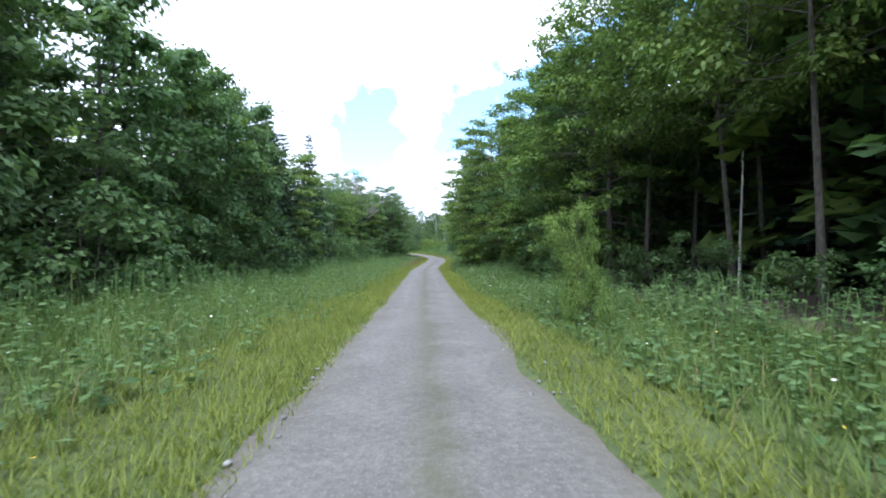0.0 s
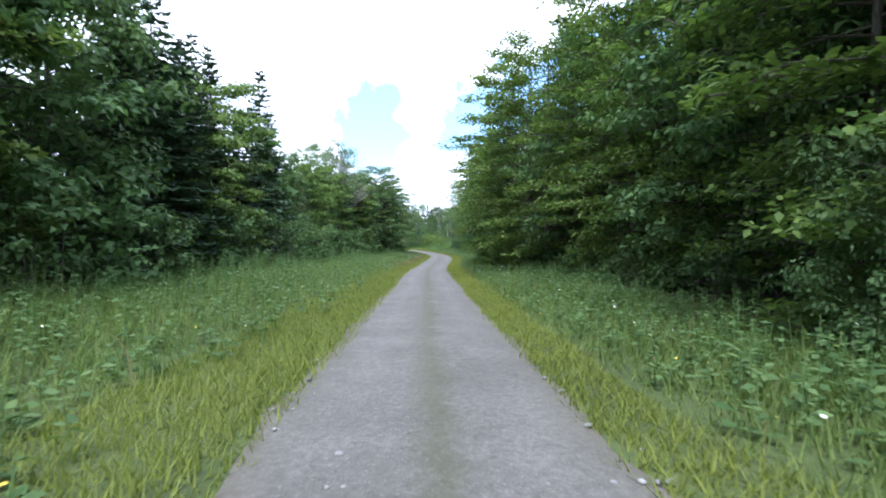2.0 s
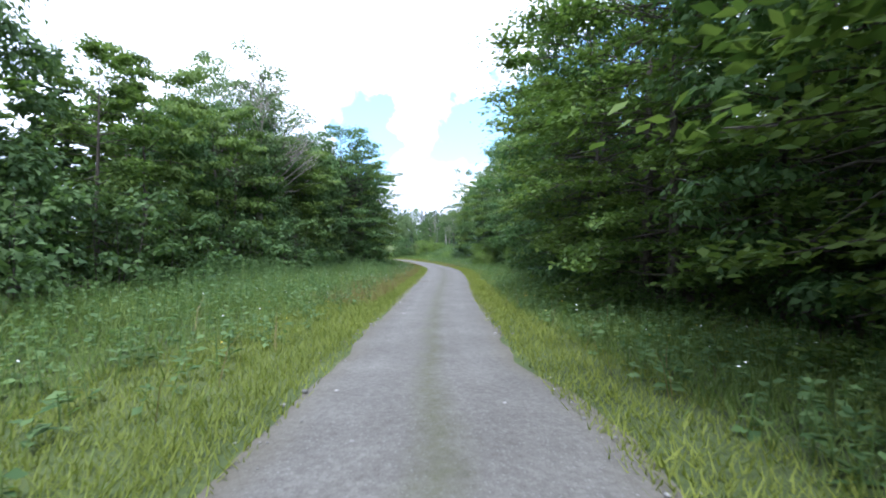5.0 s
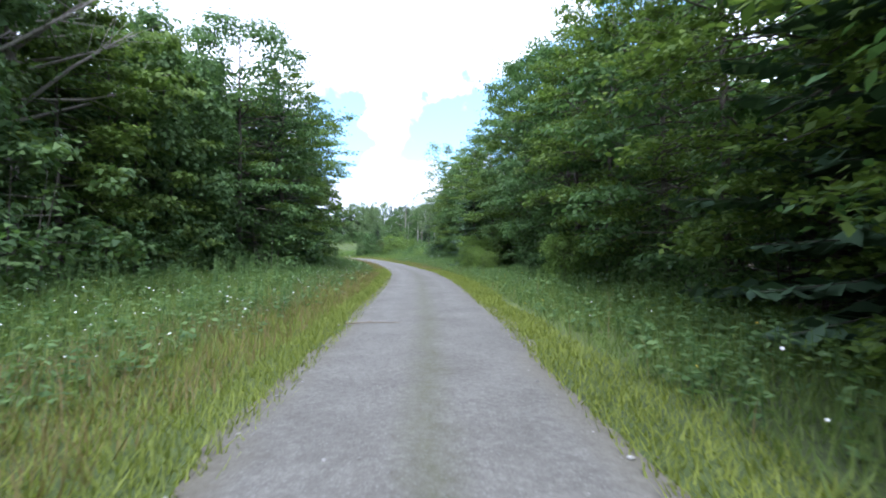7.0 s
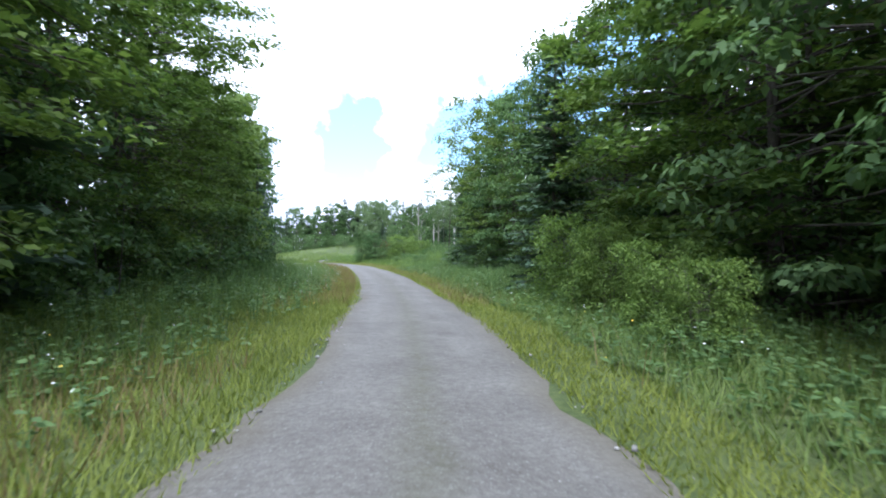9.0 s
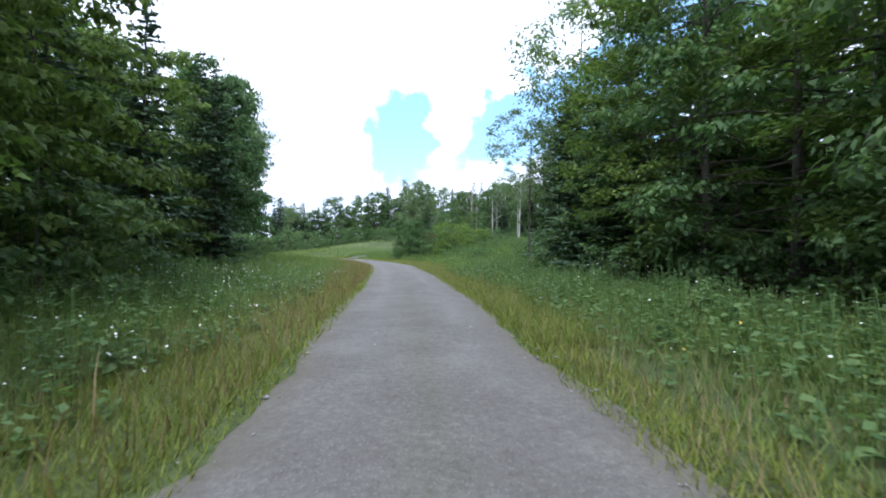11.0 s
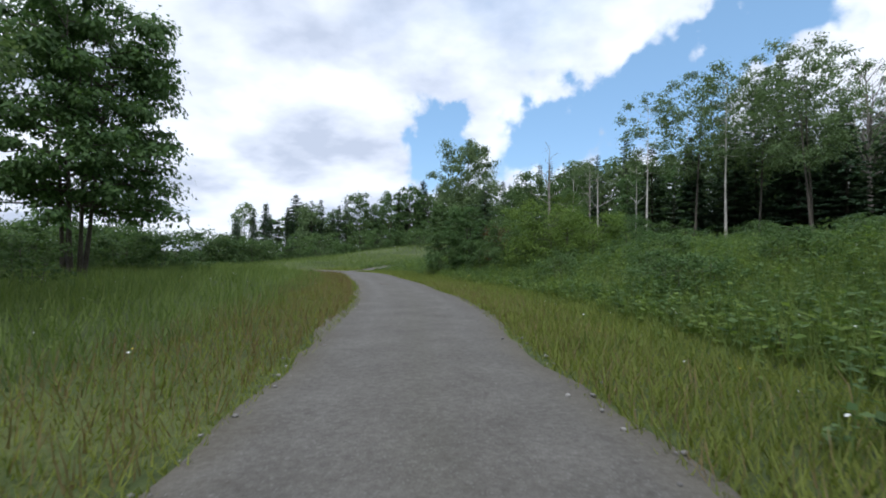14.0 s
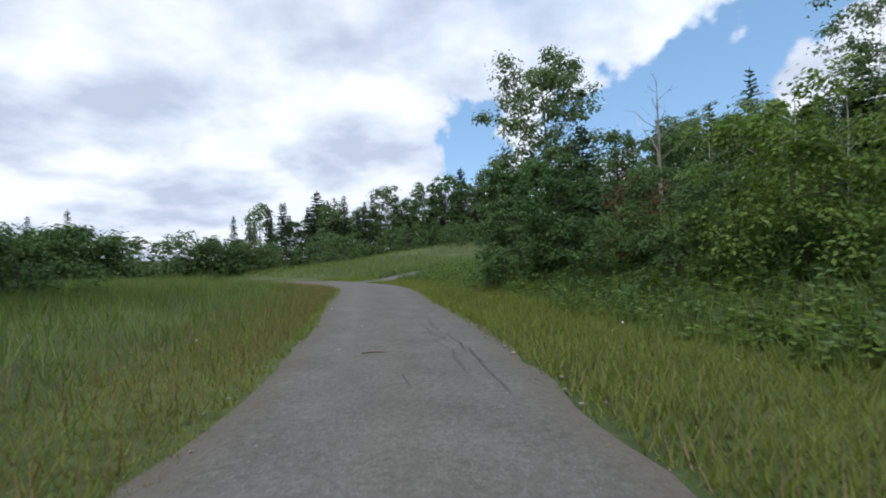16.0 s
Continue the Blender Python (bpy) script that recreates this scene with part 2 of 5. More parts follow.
def road_material():
    """Worn grey gravel: two paler wheel tracks, a mossy strip between them, stony edges."""
    m, nt, bsdf = material("worn_gravel", 0.88)
    bsdf.inputs["Specular IOR Level"].default_value = 0.16
    geo = nt.nodes.new("ShaderNodeNewGeometry")
    uv = nt.nodes.new("ShaderNodeUVMap")
    split = nt.nodes.new("ShaderNodeSeparateXYZ")
    link(nt, uv.outputs[0], split.inputs[0])
    across, along = split.outputs["X"], split.outputs["Y"]
    place = geo.outputs["Position"]
    grit = noise_node(nt, 55.0, 4, place, 0.7)
    blotch = noise_node(nt, 1.1, 5, place, 0.6)
    stones = nt.nodes.new("ShaderNodeTexVoronoi")
    stones.inputs["Scale"].default_value = 19.0
    link(nt, place, stones.inputs["Vector"])
    coarse = noise_node(nt, 13.0, 5, place, 0.72)
    tone = math_node(nt, "ADD", math_node(nt, "MULTIPLY", grit, 0.36), math_node(nt, "ADD", math_node(nt, "MULTIPLY", blotch, 0.24), math_node(nt, "MULTIPLY", coarse, 0.4)))
    grey = ramp_node(nt, tone, ((0.34, (0.068, 0.063, 0.054)), (0.5, (0.124, 0.117, 0.103)), (0.66, (0.200, 0.190, 0.171))))
    # pale pebbles
    pebble = math_node(nt, "LESS_THAN", stones.outputs["Distance"], 0.2)
    grey = mix_node(nt, math_node(nt, "MULTIPLY", pebble, 0.4), grey, (0.24, 0.235, 0.225))
    # the strip between the wheels: across runs from -1 to 1
    wob = math_node(nt, "ADD", across, math_node(nt, "MULTIPLY", math_node(nt, "SUBTRACT", blotch, 0.5), 0.35))
    mid = math_node(nt, "SUBTRACT", 1.0, math_node(nt, "MULTIPLY", math_node(nt, "ABSOLUTE", wob), 5.0), True)
    fade = nt.nodes.new("ShaderNodeMapRange")
    for key, value in (("From Min", 45.0), ("From Max", 140.0), ("To Min", 0.62), ("To Max", 0.1)):
        fade.inputs[key].default_value = value
    link(nt, along, fade.inputs["Value"])
    moss_noise = noise_node(nt, 5.0, 5, place, 0.7)
    moss = math_node(nt, "MULTIPLY", math_node(nt, "MULTIPLY", mid, fade.outputs[0]), math_node(nt, "MULTIPLY", moss_noise, 1.7), True)
    grey = mix_node(nt, moss, grey, (0.075, 0.078, 0.038))
    # brown grit and dirt at the edges
    rim = nt.nodes.new("ShaderNodeMapRange")
    for key, value in (("From Min", 0.72), ("From Max", 1.05)):
        rim.inputs[key].default_value = value
    link(nt, math_node(nt, "ABSOLUTE", wob), rim.inputs["Value"])
    grey = mix_node(nt, math_node(nt, "MULTIPLY", rim.outputs[0], 0.7), grey, (0.11, 0.097, 0.068))
    link(nt, grey, bsdf.inputs["Base Color"])
    # packed wheel tracks, rubbed smoother
    wheel = math_node(nt, "SUBTRACT", 1.0, math_node(nt, "MULTIPLY", math_node(nt, "ABSOLUTE", math_node(nt, "SUBTRACT", math_node(nt, "ABSOLUTE", wob), 0.5)), 4.5), True)
    link(nt, math_node(nt, "SUBTRACT", 0.92, math_node(nt, "MULTIPLY", wheel, 0.16)), bsdf.inputs["Roughness"])
    relief = math_node(nt, "ADD", grit, math_node(nt, "MULTIPLY", stones.outputs["Distance"], -0.8))
    bump_node(nt, bsdf, relief, 0.7, 0.015)
    return m


M_GROUND, M_ROAD = ground_material(), road_material()


def plain_material(name, dark, light, scale, rough=0.85):
    m, nt, bsdf = material(name, rough)
    geo, info = nt.nodes.new("ShaderNodeNewGeometry"), nt.nodes.new("ShaderNodeObjectInfo")
    grain = noise_node(nt, scale, 5, geo.outputs["Position"], 0.65)
    both = math_node(nt, "ADD", math_node(nt, "MULTIPLY", grain, 0.6), math_node(nt, "MULTIPLY", geo.outputs["Random Per Island"], 0.4))
    link(nt, ramp_node(nt, both, ((0.3, dark), (0.75, light))), bsdf.inputs["Base Color"])
    bump_node(nt, bsdf, grain, 0.5, 0.01)
    return m


M_STONE = plain_material("grey_stone", (0.12, 0.116, 0.108), (0.34, 0.33, 0.31), 18.0)
M_PETAL = plain_material("white_petals", (0.62, 0.62, 0.58), (0.8, 0.8, 0.76), 30.0, 0.6)
M_GOLD = plain_material("yellow_petals", (0.55, 0.38, 0.03), (0.7, 0.52, 0.06), 30.0, 0.6)
M_TWIG = plain_material("dry_twigs", (0.10, 0.075, 0.05), (0.22, 0.18, 0.13), 14.0)
M_CRACK = plain_material("damp_black_tar", (0.015, 0.015, 0.016), (0.035, 0.035, 0.035), 25.0, 0.6)

# ---- the lie of the land ----
DRIVEN = [eye for _, eye, _, _ in PATH]
EYE = 1.45
LINE = [(0.15, -60.0), (0.12, -25.0), (0.10, -8.0)]
LINE += [(x + 0.08, y) for x, y, _ in DRIVEN[::2]]
LINE += [(-19.2, 165.6), (-26.0, 179.6), (-37.0, 189.0), (-50.0, 194.2), (-64.0, 197.6), (-90.0, 203.0), (-131.0, 208.0)]


def smooth_line(points, step=0.5):
    """A soft curve through the points, cut into even steps."""
    p = np.array(points, float)
    p = np.vstack([2 * p[0] - p[1], p, 2 * p[-1] - p[-2]])
    out = []
    for a, b, c, d in zip(p[:-3], p[1:-2], p[2:-1], p[3:]):
        n = max(2, int(np.linalg.norm(c - b) / step))
        u = np.linspace(0, 1, n, endpoint=False)[:, None]
        out.append(0.5 * (2 * b + (c - a) * u + (2 * a - 5 * b + 4 * c - d) * u**2 + (3 * b - a - 3 * c + d) * u**3))
    out.append(p[-2][None])
    return np.vstack(out)


ROAD = smooth_line(LINE)
ROAD_TURN = np.gradient(ROAD, axis=0)
ROAD_TURN /= np.linalg.norm(ROAD_TURN, axis=1)[:, None]
ROAD_RUN = np.r_[0, np.cumsum(np.linalg.norm(np.diff(ROAD, axis=0), axis=1))]
# the road's own height, by y, under the wheels
RISE_Y = np.array([-60.0, -10.0] + [e[1] for e in DRIVEN] + [165.0, 183.0, 198.0, 232.0])
RISE_Z = np.array([0.3, 0.1] + [e[2] - EYE for e in DRIVEN] + [0.0, 0.1, 0.2, 0.3])
TRACK = smooth_line([(-28.8, 183.6), (-26.6, 189.4), (-22.6, 193.6), (-17.5, 195.6), (-11.0, 197.0)])


def step01(x, lo, hi):
    u = np.clip((x - lo) / (hi - lo), 0, 1)
    return u * u * (3 - 2 * u)


def beside(x, y, line=None):
    """Signed distance from a centreline (right positive) and the index of its nearest point."""
    line = ROAD if line is None else line
    x, y = np.atleast_1d(np.asarray(x, float)), np.atleast_1d(np.asarray(y, float))
    turn = ROAD_TURN if line is ROAD else np.gradient(line, axis=0) / np.linalg.norm(np.gradient(line, axis=0), axis=1)[:, None]
    coarse = np.arange(0, len(line), 6)
    d, k = np.empty(len(x)), np.empty(len(x), int)
    for a in range(0, len(x), 20000):
        q = np.stack([x[a : a + 20000], y[a : a + 20000]], 1)
        i = coarse[((q[:, None, 0] - line[None, coarse, 0]) ** 2 + (q[:, None, 1] - line[None, coarse, 1]) ** 2).argmin(1)]
        around = np.clip(i[:, None] + np.arange(-6, 7), 0, len(line) - 1)
        far = (q[:, :1] - line[around, 0]) ** 2 + (q[:, 1:] - line[around, 1]) ** 2
        i = around[np.arange(len(q)), far.argmin(1)]
        off = q - line[i]
        side = np.sign(turn[i, 1] * off[:, 0] - turn[i, 0] * off[:, 1])
        d[a : a + 20000], k[a : a + 20000] = side * np.hypot(off[:, 0], off[:, 1]), i
    return d, k


def half_width(y):
    return 1.48 + 0.18 * step01(y, 55, 75) + 0.2 * step01(y, 100, 130)


def waves(x, y):
    return 0.5 * np.sin(0.31 * x + 0.17 * y + 1.0) + 0.3 * np.sin(0.73 * x - 0.45 * y) + 0.2 * np.sin(1.9 * x + 1.3 * y + 2.0)


def height(x, y):
    """The ground's height."""
    x, y = np.atleast_1d(np.asarray(x, float)), np.atleast_1d(np.asarray(y, float))
    d, k = beside(x, y)
    z = np.interp(np.where(y > 198, y, ROAD[k, 1]), RISE_Y, RISE_Z)
    out = np.abs(d)
    z = z - 0.10 * step01(out, 1.5, 2.6) + 0.30 * step01(out, 3.5, 9.0) + 0.10 * waves(x, y) * step01(out, 2.2, 5.0)
    slope = step01(d, 3.5, 19.0) * step01(x, -27, -8)
    bank = 1.8 * step01(y, 134, 152) + 1.6 * step01(y, 157, 192)
    z = z + np.maximum(bank * slope, 4.2 * step01(y, 184, 240) * step01(x, -60, -30))
    z = z + 5.0 * step01(y, 270, 460) * step01(x, -80, 40)
    # low wooded hills all round the horizon
    z = z + 24.0 * step01(np.hypot(x, y - 80), 520, 1100) * (0.75 + 0.25 * np.sin(x * 0.006 + 1.0))
    # the strip under the road lies a little lower than the road itself
    return z - 0.05 * (1 - step01(out, half_width(y) + 0.12, half_width(y) + 0.6))


def ground_at(x, y):
    return float(height(x, y)[0])


def at_road(y, d):
    """The place d metres beside the centreline, near that y."""
    k = int(np.abs(ROAD[:, 1] - y).argmin())
    tx, ty = ROAD_TURN[k]
    return ROAD[k, 0] + d * ty, ROAD[k, 1] - d * tx


# ---- mesh helpers ----


def mesh_object(name, verts, faces, mat, parent=None, label="", smooth=False):
    me = bpy.data.meshes.new(name)
    me.from_pydata(verts, [], faces)
    me.materials.append(mat)
    if smooth:
        me.polygons.foreach_set("use_smooth", [True] * len(me.polygons))
    me.update()
    ob = new(name, me)
    if parent:
        ob.parent = parent
    return tagged(ob, label)


def array_object(name, verts, corners, mat, parent=None, label=""):
    """Many like faces (rows of 3 or 4 corners) in one mesh."""
    verts, corners = np.asarray(verts, np.float32).reshape(-1, 3), np.asarray(corners, np.int32)
    me = bpy.data.meshes.new(name)
    n, c = corners.shape
    me.vertices.add(len(verts))
    me.vertices.foreach_set("co", verts.ravel())
    me.loops.add(n * c)
    me.loops.foreach_set("vertex_index", corners.ravel())
    me.polygons.add(n)
    me.polygons.foreach_set("loop_start", np.arange(0, n * c, c, dtype=np.int32))
    me.materials.append(mat)
    me.update(calc_edges=True)
    me.validate()
    ob = new(name, me)
    if parent:
        ob.parent = parent
    return tagged(ob, label)


def tube(points, radii, sides=5):
    """A tapered tube along points: verts and faces."""
    verts, faces = [], []
    p = [Vector(q) for q in points]
    for i, q in enumerate(p):
        ahead = (p[min(i + 1, len(p) - 1)] - p[max(i - 1, 0)]).normalized()
        a = ahead.orthogonal().normalized()
        b = ahead.cross(a)
        for s in range(sides):
            w = 2 * math.pi * s / sides
            verts.append(tuple(q + float(radii[i]) * (math.cos(w) * a + math.sin(w) * b)))
    for i in range(len(p) - 1):
        for s in range(sides):
            t = (s + 1) % sides
            faces.append((i * sides + s, i * sides + t, (i + 1) * sides + t, (i + 1) * sides + s))
    faces.append(tuple(range((len(p) - 1) * sides, len(p) * sides)))
    return verts, faces


def join(pieces):
    verts, faces = [], []
    for v, f in pieces:
        base = len(verts)
        verts += v
        faces += [tuple(i + base for i in g) for g in f]
    return verts, faces


def unit(v):
    return v / np.maximum(np.linalg.norm(v, axis=-1, keepdims=True), 1e-9)


def leaf_axes(rng, n, size, tilt, wide, ahead, face):
    """The length and width vectors of n leaves: faces mostly upward, or leaning the way of face."""
    normal = np.c_[rng.normal(0, tilt, (n, 2)), np.ones(n)]
    if face is not None:
        normal = 0.75 * face + np.c_[rng.normal(0, 0.35, (n, 2)), rng.uniform(0.25, 0.8, n)]
    normal = unit(normal)
    along = rng.normal(0, 1, (n, 3)) if ahead is None else ahead + rng.normal(0, 0.55, (n, 3))
    along = unit(along - (along * normal).sum(1, keepdims=True) * normal)
    length = (size * rng.uniform(0.65, 1.35, n))[:, None]
    return along * length, np.cross(normal, along) * length * wide * 0.5, np.c_[np.zeros((n, 2)), -0.14 * length]


def leaf_quads(rng, centres, size, tilt, wide=0.62, ahead=None, face=None):
    """A pointed four-cornered leaf at each centre."""
    n = len(centres)
    along, across, sag = leaf_axes(rng, n, size, tilt, wide, ahead, face)
    quad = np.stack([centres - along * 0.5, centres - along * 0.02 + across, centres + along * 0.5 + sag, centres - along * 0.08 - across], 1)
    return quad.reshape(-1, 3), np.arange(4 * n).reshape(-1, 4)


def leaf_tris(rng, centres, size, tilt, wide=0.8, ahead=None, face=None):
    """A small pointed three-cornered leaf at each centre."""
    n = len(centres)
    along, across, sag = leaf_axes(rng, n, size, tilt, wide, ahead, face)
    slip = rng.uniform(-0.3, 0.0, (n, 1))
    tri = np.stack([centres + along * slip + across, centres + along * 0.5 + sag, centres - along * (0.4 + slip * 0.5) - across], 1)
    return tri.reshape(-1, 3), np.arange(3 * n).reshape(-1, 3)


# ---- trees ----


def broad_tree(name, seed, tall, reach, bare, limbs, leaves, leaf, leaf_mat, bark_mat, label, category="tree", shape=0.55, plates=0.12, stems=1, low=0.6, droop=0.0, loose=0.2, front=False, twigs=True, puff=0.0, flat=0.85, quads=False):
    """A broadleaf tree: trunk, limbs with twigs, and layered sprays of leaves. bare: the clean trunk's share of the height;
    shape: where the crown is widest; plates: how deep the sprays are; loose: how wide; front: most leaves on the sunny +x side;
    puff: the size of rounded leaf clumps in place of flat sprays; flat: their height against their width."""
    rng = np.random.default_rng(seed)
    thing = new(name)
    tagged(thing, label, category)
    trunk, branch, centres, aim, face = [], [], [], [], []
    thick = (0.02 if stems > 1 and tall > 8 else 0.011 if bare < 0.2 or stems > 1 else 0.0055) * tall + 0.02
    starts = [(0.0, 0.0)] if stems == 1 else [(0.35 * math.cos(2.4 * i), 0.35 * math.sin(2.4 * i)) for i in range(stems)]
    lean = rng.normal(0, 0.03, (stems, 2)) + (np.array(starts) * 0.25 if stems > 1 else 0)
    axes = []
    for (sx, sy), ln in zip(starts, lean):
        up = np.linspace(-0.3, tall * 0.96, 7)
        bend = rng.normal(0, 0.06, (7, 2)).cumsum(0) * tall * 0.03
        line = np.c_[sx + ln[0] * up + bend[:, 0], sy + ln[1] * up + bend[:, 1], up]
        axes.append(line)
        r = thick / math.sqrt(stems) * (1 - np.linspace(0, 0.93, 7))
        r[0] *= 1.35
        trunk.append(tube(line, r, 7))
    for i in range(limbs):
        h = bare + (1 - bare) * ((i + rng.uniform(0, 1)) / limbs) ** 1.02
        line = axes[i % stems]
        foot = np.array([np.interp(h * tall * 0.94, line[:, 2], line[:, k]) for k in range(3)])
        if h < shape:
            wide = low + (1 - low) * math.sin(0.5 * math.pi * max(0.0, (h - bare) / max(shape - bare, 0.01)))
        else:
            wide = math.sqrt(max(0.02, 1 - ((h - shape) / (1.04 - shape)) ** 2))
        length = reach * wide * rng.uniform(0.76, 1.08)
        way = i * 2.39996 + rng.normal(0, 0.35)
        rise = 0.12 + 0.75 * max(0.0, (h - 0.5)) - droop * (1 - h) + rng.normal(0, 0.09)
        out = np.array([math.cos(way), math.sin(way), 0])
        u = np.linspace(0, 1, 4)[:, None]
        spine = foot + out * length * u + np.array([0, 0, 1]) * length * (rise * u - 0.18 * u * u)
        spine[1:-1] += rng.normal(0, 0.05 * length, (2, 3))
        rad = max(0.012, thick * 0.34 * (1 - 0.6 * h)) * np.array([1, 0.7, 0.42, 0.15])
        branch.append(tube(spine, rad, 4) if twigs else tube(spine[::3], rad[::3], 3))
        weight = 1.0 if not front else 1.4 if math.cos(way) > -0.35 else 0.3
        sprays = max(3, int(round(2 + 2.6 * length))) if not puff else max(2, int(round(1.2 + 0.75 * length / puff)))
        for s in range(sprays):
            f = rng.uniform(0.3, 1.0) ** 0.75
            base = np.array([np.interp(f, u[:, 0], spine[:, k]) for k in range(3)])
            side = way + rng.choice([-1, 1]) * rng.uniform(0.2, 1.15)
            reachs = rng.uniform(0.25, 0.6) * (0.5 + 0.5 * length / max(reach, 0.1)) * (1.25 - 0.5 * f)
            tip = base + reachs * np.array([math.cos(side), math.sin(side), rng.uniform(-0.12, 0.22) if not puff else rng.uniform(-0.6, 0.8)])
            if twigs and s % 3 == 0:
                branch.append(tube([base, tip], [0.012, 0.004], 3))
            m = max(3, int(weight * leaves / (limbs * sprays) * rng.uniform(0.6, 1.4)))
            if puff:
                out3 = unit(rng.normal(0, 1, (m, 3)))
                out3[:, 2] = np.where(out3[:, 2] < -0.55, -out3[:, 2], out3[:, 2])
                r = puff * rng.uniform(0.6, 1.5)
                far = np.where(rng.random((m, 1)) < 0.3, rng.uniform(0.5, 1.45, (m, 1)), rng.uniform(0.1, 1.0, (m, 1)) ** 0.5)
                centres.append(tip + out3 * np.array([1.1, 1.1, flat]) * r * far)
                aim.append(unit(out3 * [1, 1, 0.2] + [0, 0, -0.25]))
                face.append(out3)
                continue
            v = rng.uniform(0.1, 1.15, (m, 1))
            spread = rng.normal(0, 1, (m, 3)) * np.array([loose, loose, plates]) * (0.7 + 0.5 * reachs)
            centres.append(base + (tip - base) * v + spread)
            aim.append(np.tile(unit((tip - base)[None]), (m, 1)))
    mesh_object("trunk", *join(trunk + branch), bark_mat, thing, smooth=True)
    make = leaf_quads if quads else leaf_tris
    verts, leafs = make(rng, np.vstack(centres), leaf, 0.6, 0.58 if quads else 0.85 if leaf > 0.25 else 0.76, np.vstack(aim), np.vstack(face) if face else None)
    array_object("crown", verts, leafs, leaf_mat, thing)
    return thing


def conifer_tree(name, seed, tall, reach, label, gap=0.34, bare=0.03, thin=1.0, mat=None, coarse=1.0):
    """A spruce or fir: whorls of drooping boughs, each a flat spray of needled twigs."""
    rng = np.random.default_rng(seed)
    thing = new(name)
    tagged(thing, label, "conifer")
    up = np.linspace(-0.3, tall, 6)
    bend = np.c_[rng.normal(0, 0.03, (6, 2)), np.zeros(6)]
    line = np.c_[np.zeros((6, 2)), up] + bend
    boughs, quads = [tube(line, 0.011 * tall * (1 - np.linspace(0, 0.96, 6)) + 0.008, 6)], []
    h = bare * tall
    while h < tall * 0.985:
        f = h / tall
        count = 6 if f < 0.8 else 4
        turn = rng.uniform(0, 6.28)
        for b in range(count):
            if rng.random() > thin:
                continue
            way = turn + 6.283 * b / count + rng.normal(0, 0.22)
            length = (reach * (1 - f) ** 0.82 + 0.12) * rng.uniform(0.7, 1.15) * (0.75 + 0.25 * min(1, f / 0.12))
            out = np.array([math.cos(way), math.sin(way), 0.0])
            flat = np.array([-math.sin(way), math.cos(way), 0.0])
            slope = 0.35 * f - 0.24 * (1 - f) + rng.normal(0, 0.07)
            z0 = h + rng.normal(0, 0.08)

            def along(u):
                return np.array([0, 0, z0]) + out * (length * u) + np.array([0, 0, 1.0]) * length * (slope * u + 0.16 * u * u * (1 - f) - 0.1 * u)

            boughs.append(tube([along(0), along(0.55), along(1)], [0.02 + 0.006 * length, 0.012, 0.004], 3))
            n = max(4, int(length / (0.12 * coarse)))
            for i in range(n):
                u = 0.12 + 0.88 * (i + 0.5) / n
                root = along(u)
                twig = (0.13 + 0.24 * length * (1 - u) ** 0.7) * rng.uniform(0.7, 1.2)
                for side in (-1, 1):
                    aim = unit((out * 0.75 + flat * side + np.array([0, 0, rng.normal(-0.15, 0.16)]))[None])[0]
                    end = root + aim * twig
                    w = np.cross(aim, [0, 0, 1.0]) * (0.075 + 0.045 * rng.random()) * coarse**0.8 + np.array([0, 0, rng.normal(0, 0.055)])
                    mid = (root + end) * 0.5
                    quads.append((root, mid + w, end + np.array([0, 0, -0.03]), mid - w))
            root, end = along(0.86), along(1.0) + out * 0.1
            quads.append((root, (root + end) / 2 + flat * 0.05, end, (root + end) / 2 - flat * 0.05))
        h += gap * rng.uniform(0.75, 1.2) * (1 - 0.35 * f)
    top = np.array([0, 0, tall])
    for i in range(6):
        w = 1.05 * i
        side = np.array([math.cos(w), math.sin(w), 0]) * 0.045
        quads.append((top - [0, 0, 0.45], top - [0, 0, 0.2] + side, top + [0, 0, 0.15], top - [0, 0, 0.2] - side))
    mesh_object("trunk", *join(boughs), M_BARK, thing, smooth=True)
    array_object("crown", np.array(quads).reshape(-1, 3), np.arange(4 * len(quads)).reshape(-1, 4), mat or M_SPRUCE, thing)
    return thing


def bare_tree(name, seed, tall, label, twigs=26, mat=None):
    """A dead tree: a trunk that forks into bare limbs and fine twigs."""
    rng = np.random.default_rng(seed)
    thing = new(name)
    tagged(thing, label, "dead tree")
    up = np.linspace(-0.3, tall, 7)
    line = np.c_[rng.normal(0, 0.02, (7, 2)).cumsum(0) * tall * 0.12, up]
    line[0, :2] = 0
    pieces = [tube(line, 0.015 * tall * (1 - np.linspace(0, 0.94, 7)), 6)]
    for i in range(twigs):
        h = 0.35 + 0.62 * (i + rng.random()) / twigs
        foot = np.array([np.interp(h * tall, line[:, 2], line[:, k]) for k in range(3)])
        way, length = i * 2.4 + rng.normal(0, 0.4), tall * 0.2 * (1.15 - h) * rng.uniform(0.7, 1.5) + 0.25
        out = np.array([math.cos(way), math.sin(way), rng.uniform(0.5, 1.3)])
        tip = foot + out * length
        mid = (foot + tip) / 2 + rng.normal(0, 0.07 * length, 3)
        pieces.append(tube([foot, mid, tip], [0.055 * (1.2 - h), 0.038 * (1.2 - h), 0.008], 4))
        for _ in range(4):
            q = mid + (tip - mid) * rng.uniform(0, 0.9)
            pieces.append(tube([q, q + (unit(out[None])[0] + rng.normal(0, 0.6, 3)) * length * 0.35], [0.009, 0.003], 3))
    mesh_object("trunk", *join(pieces), mat or M_DEAD, thing, smooth=True)
    return thing


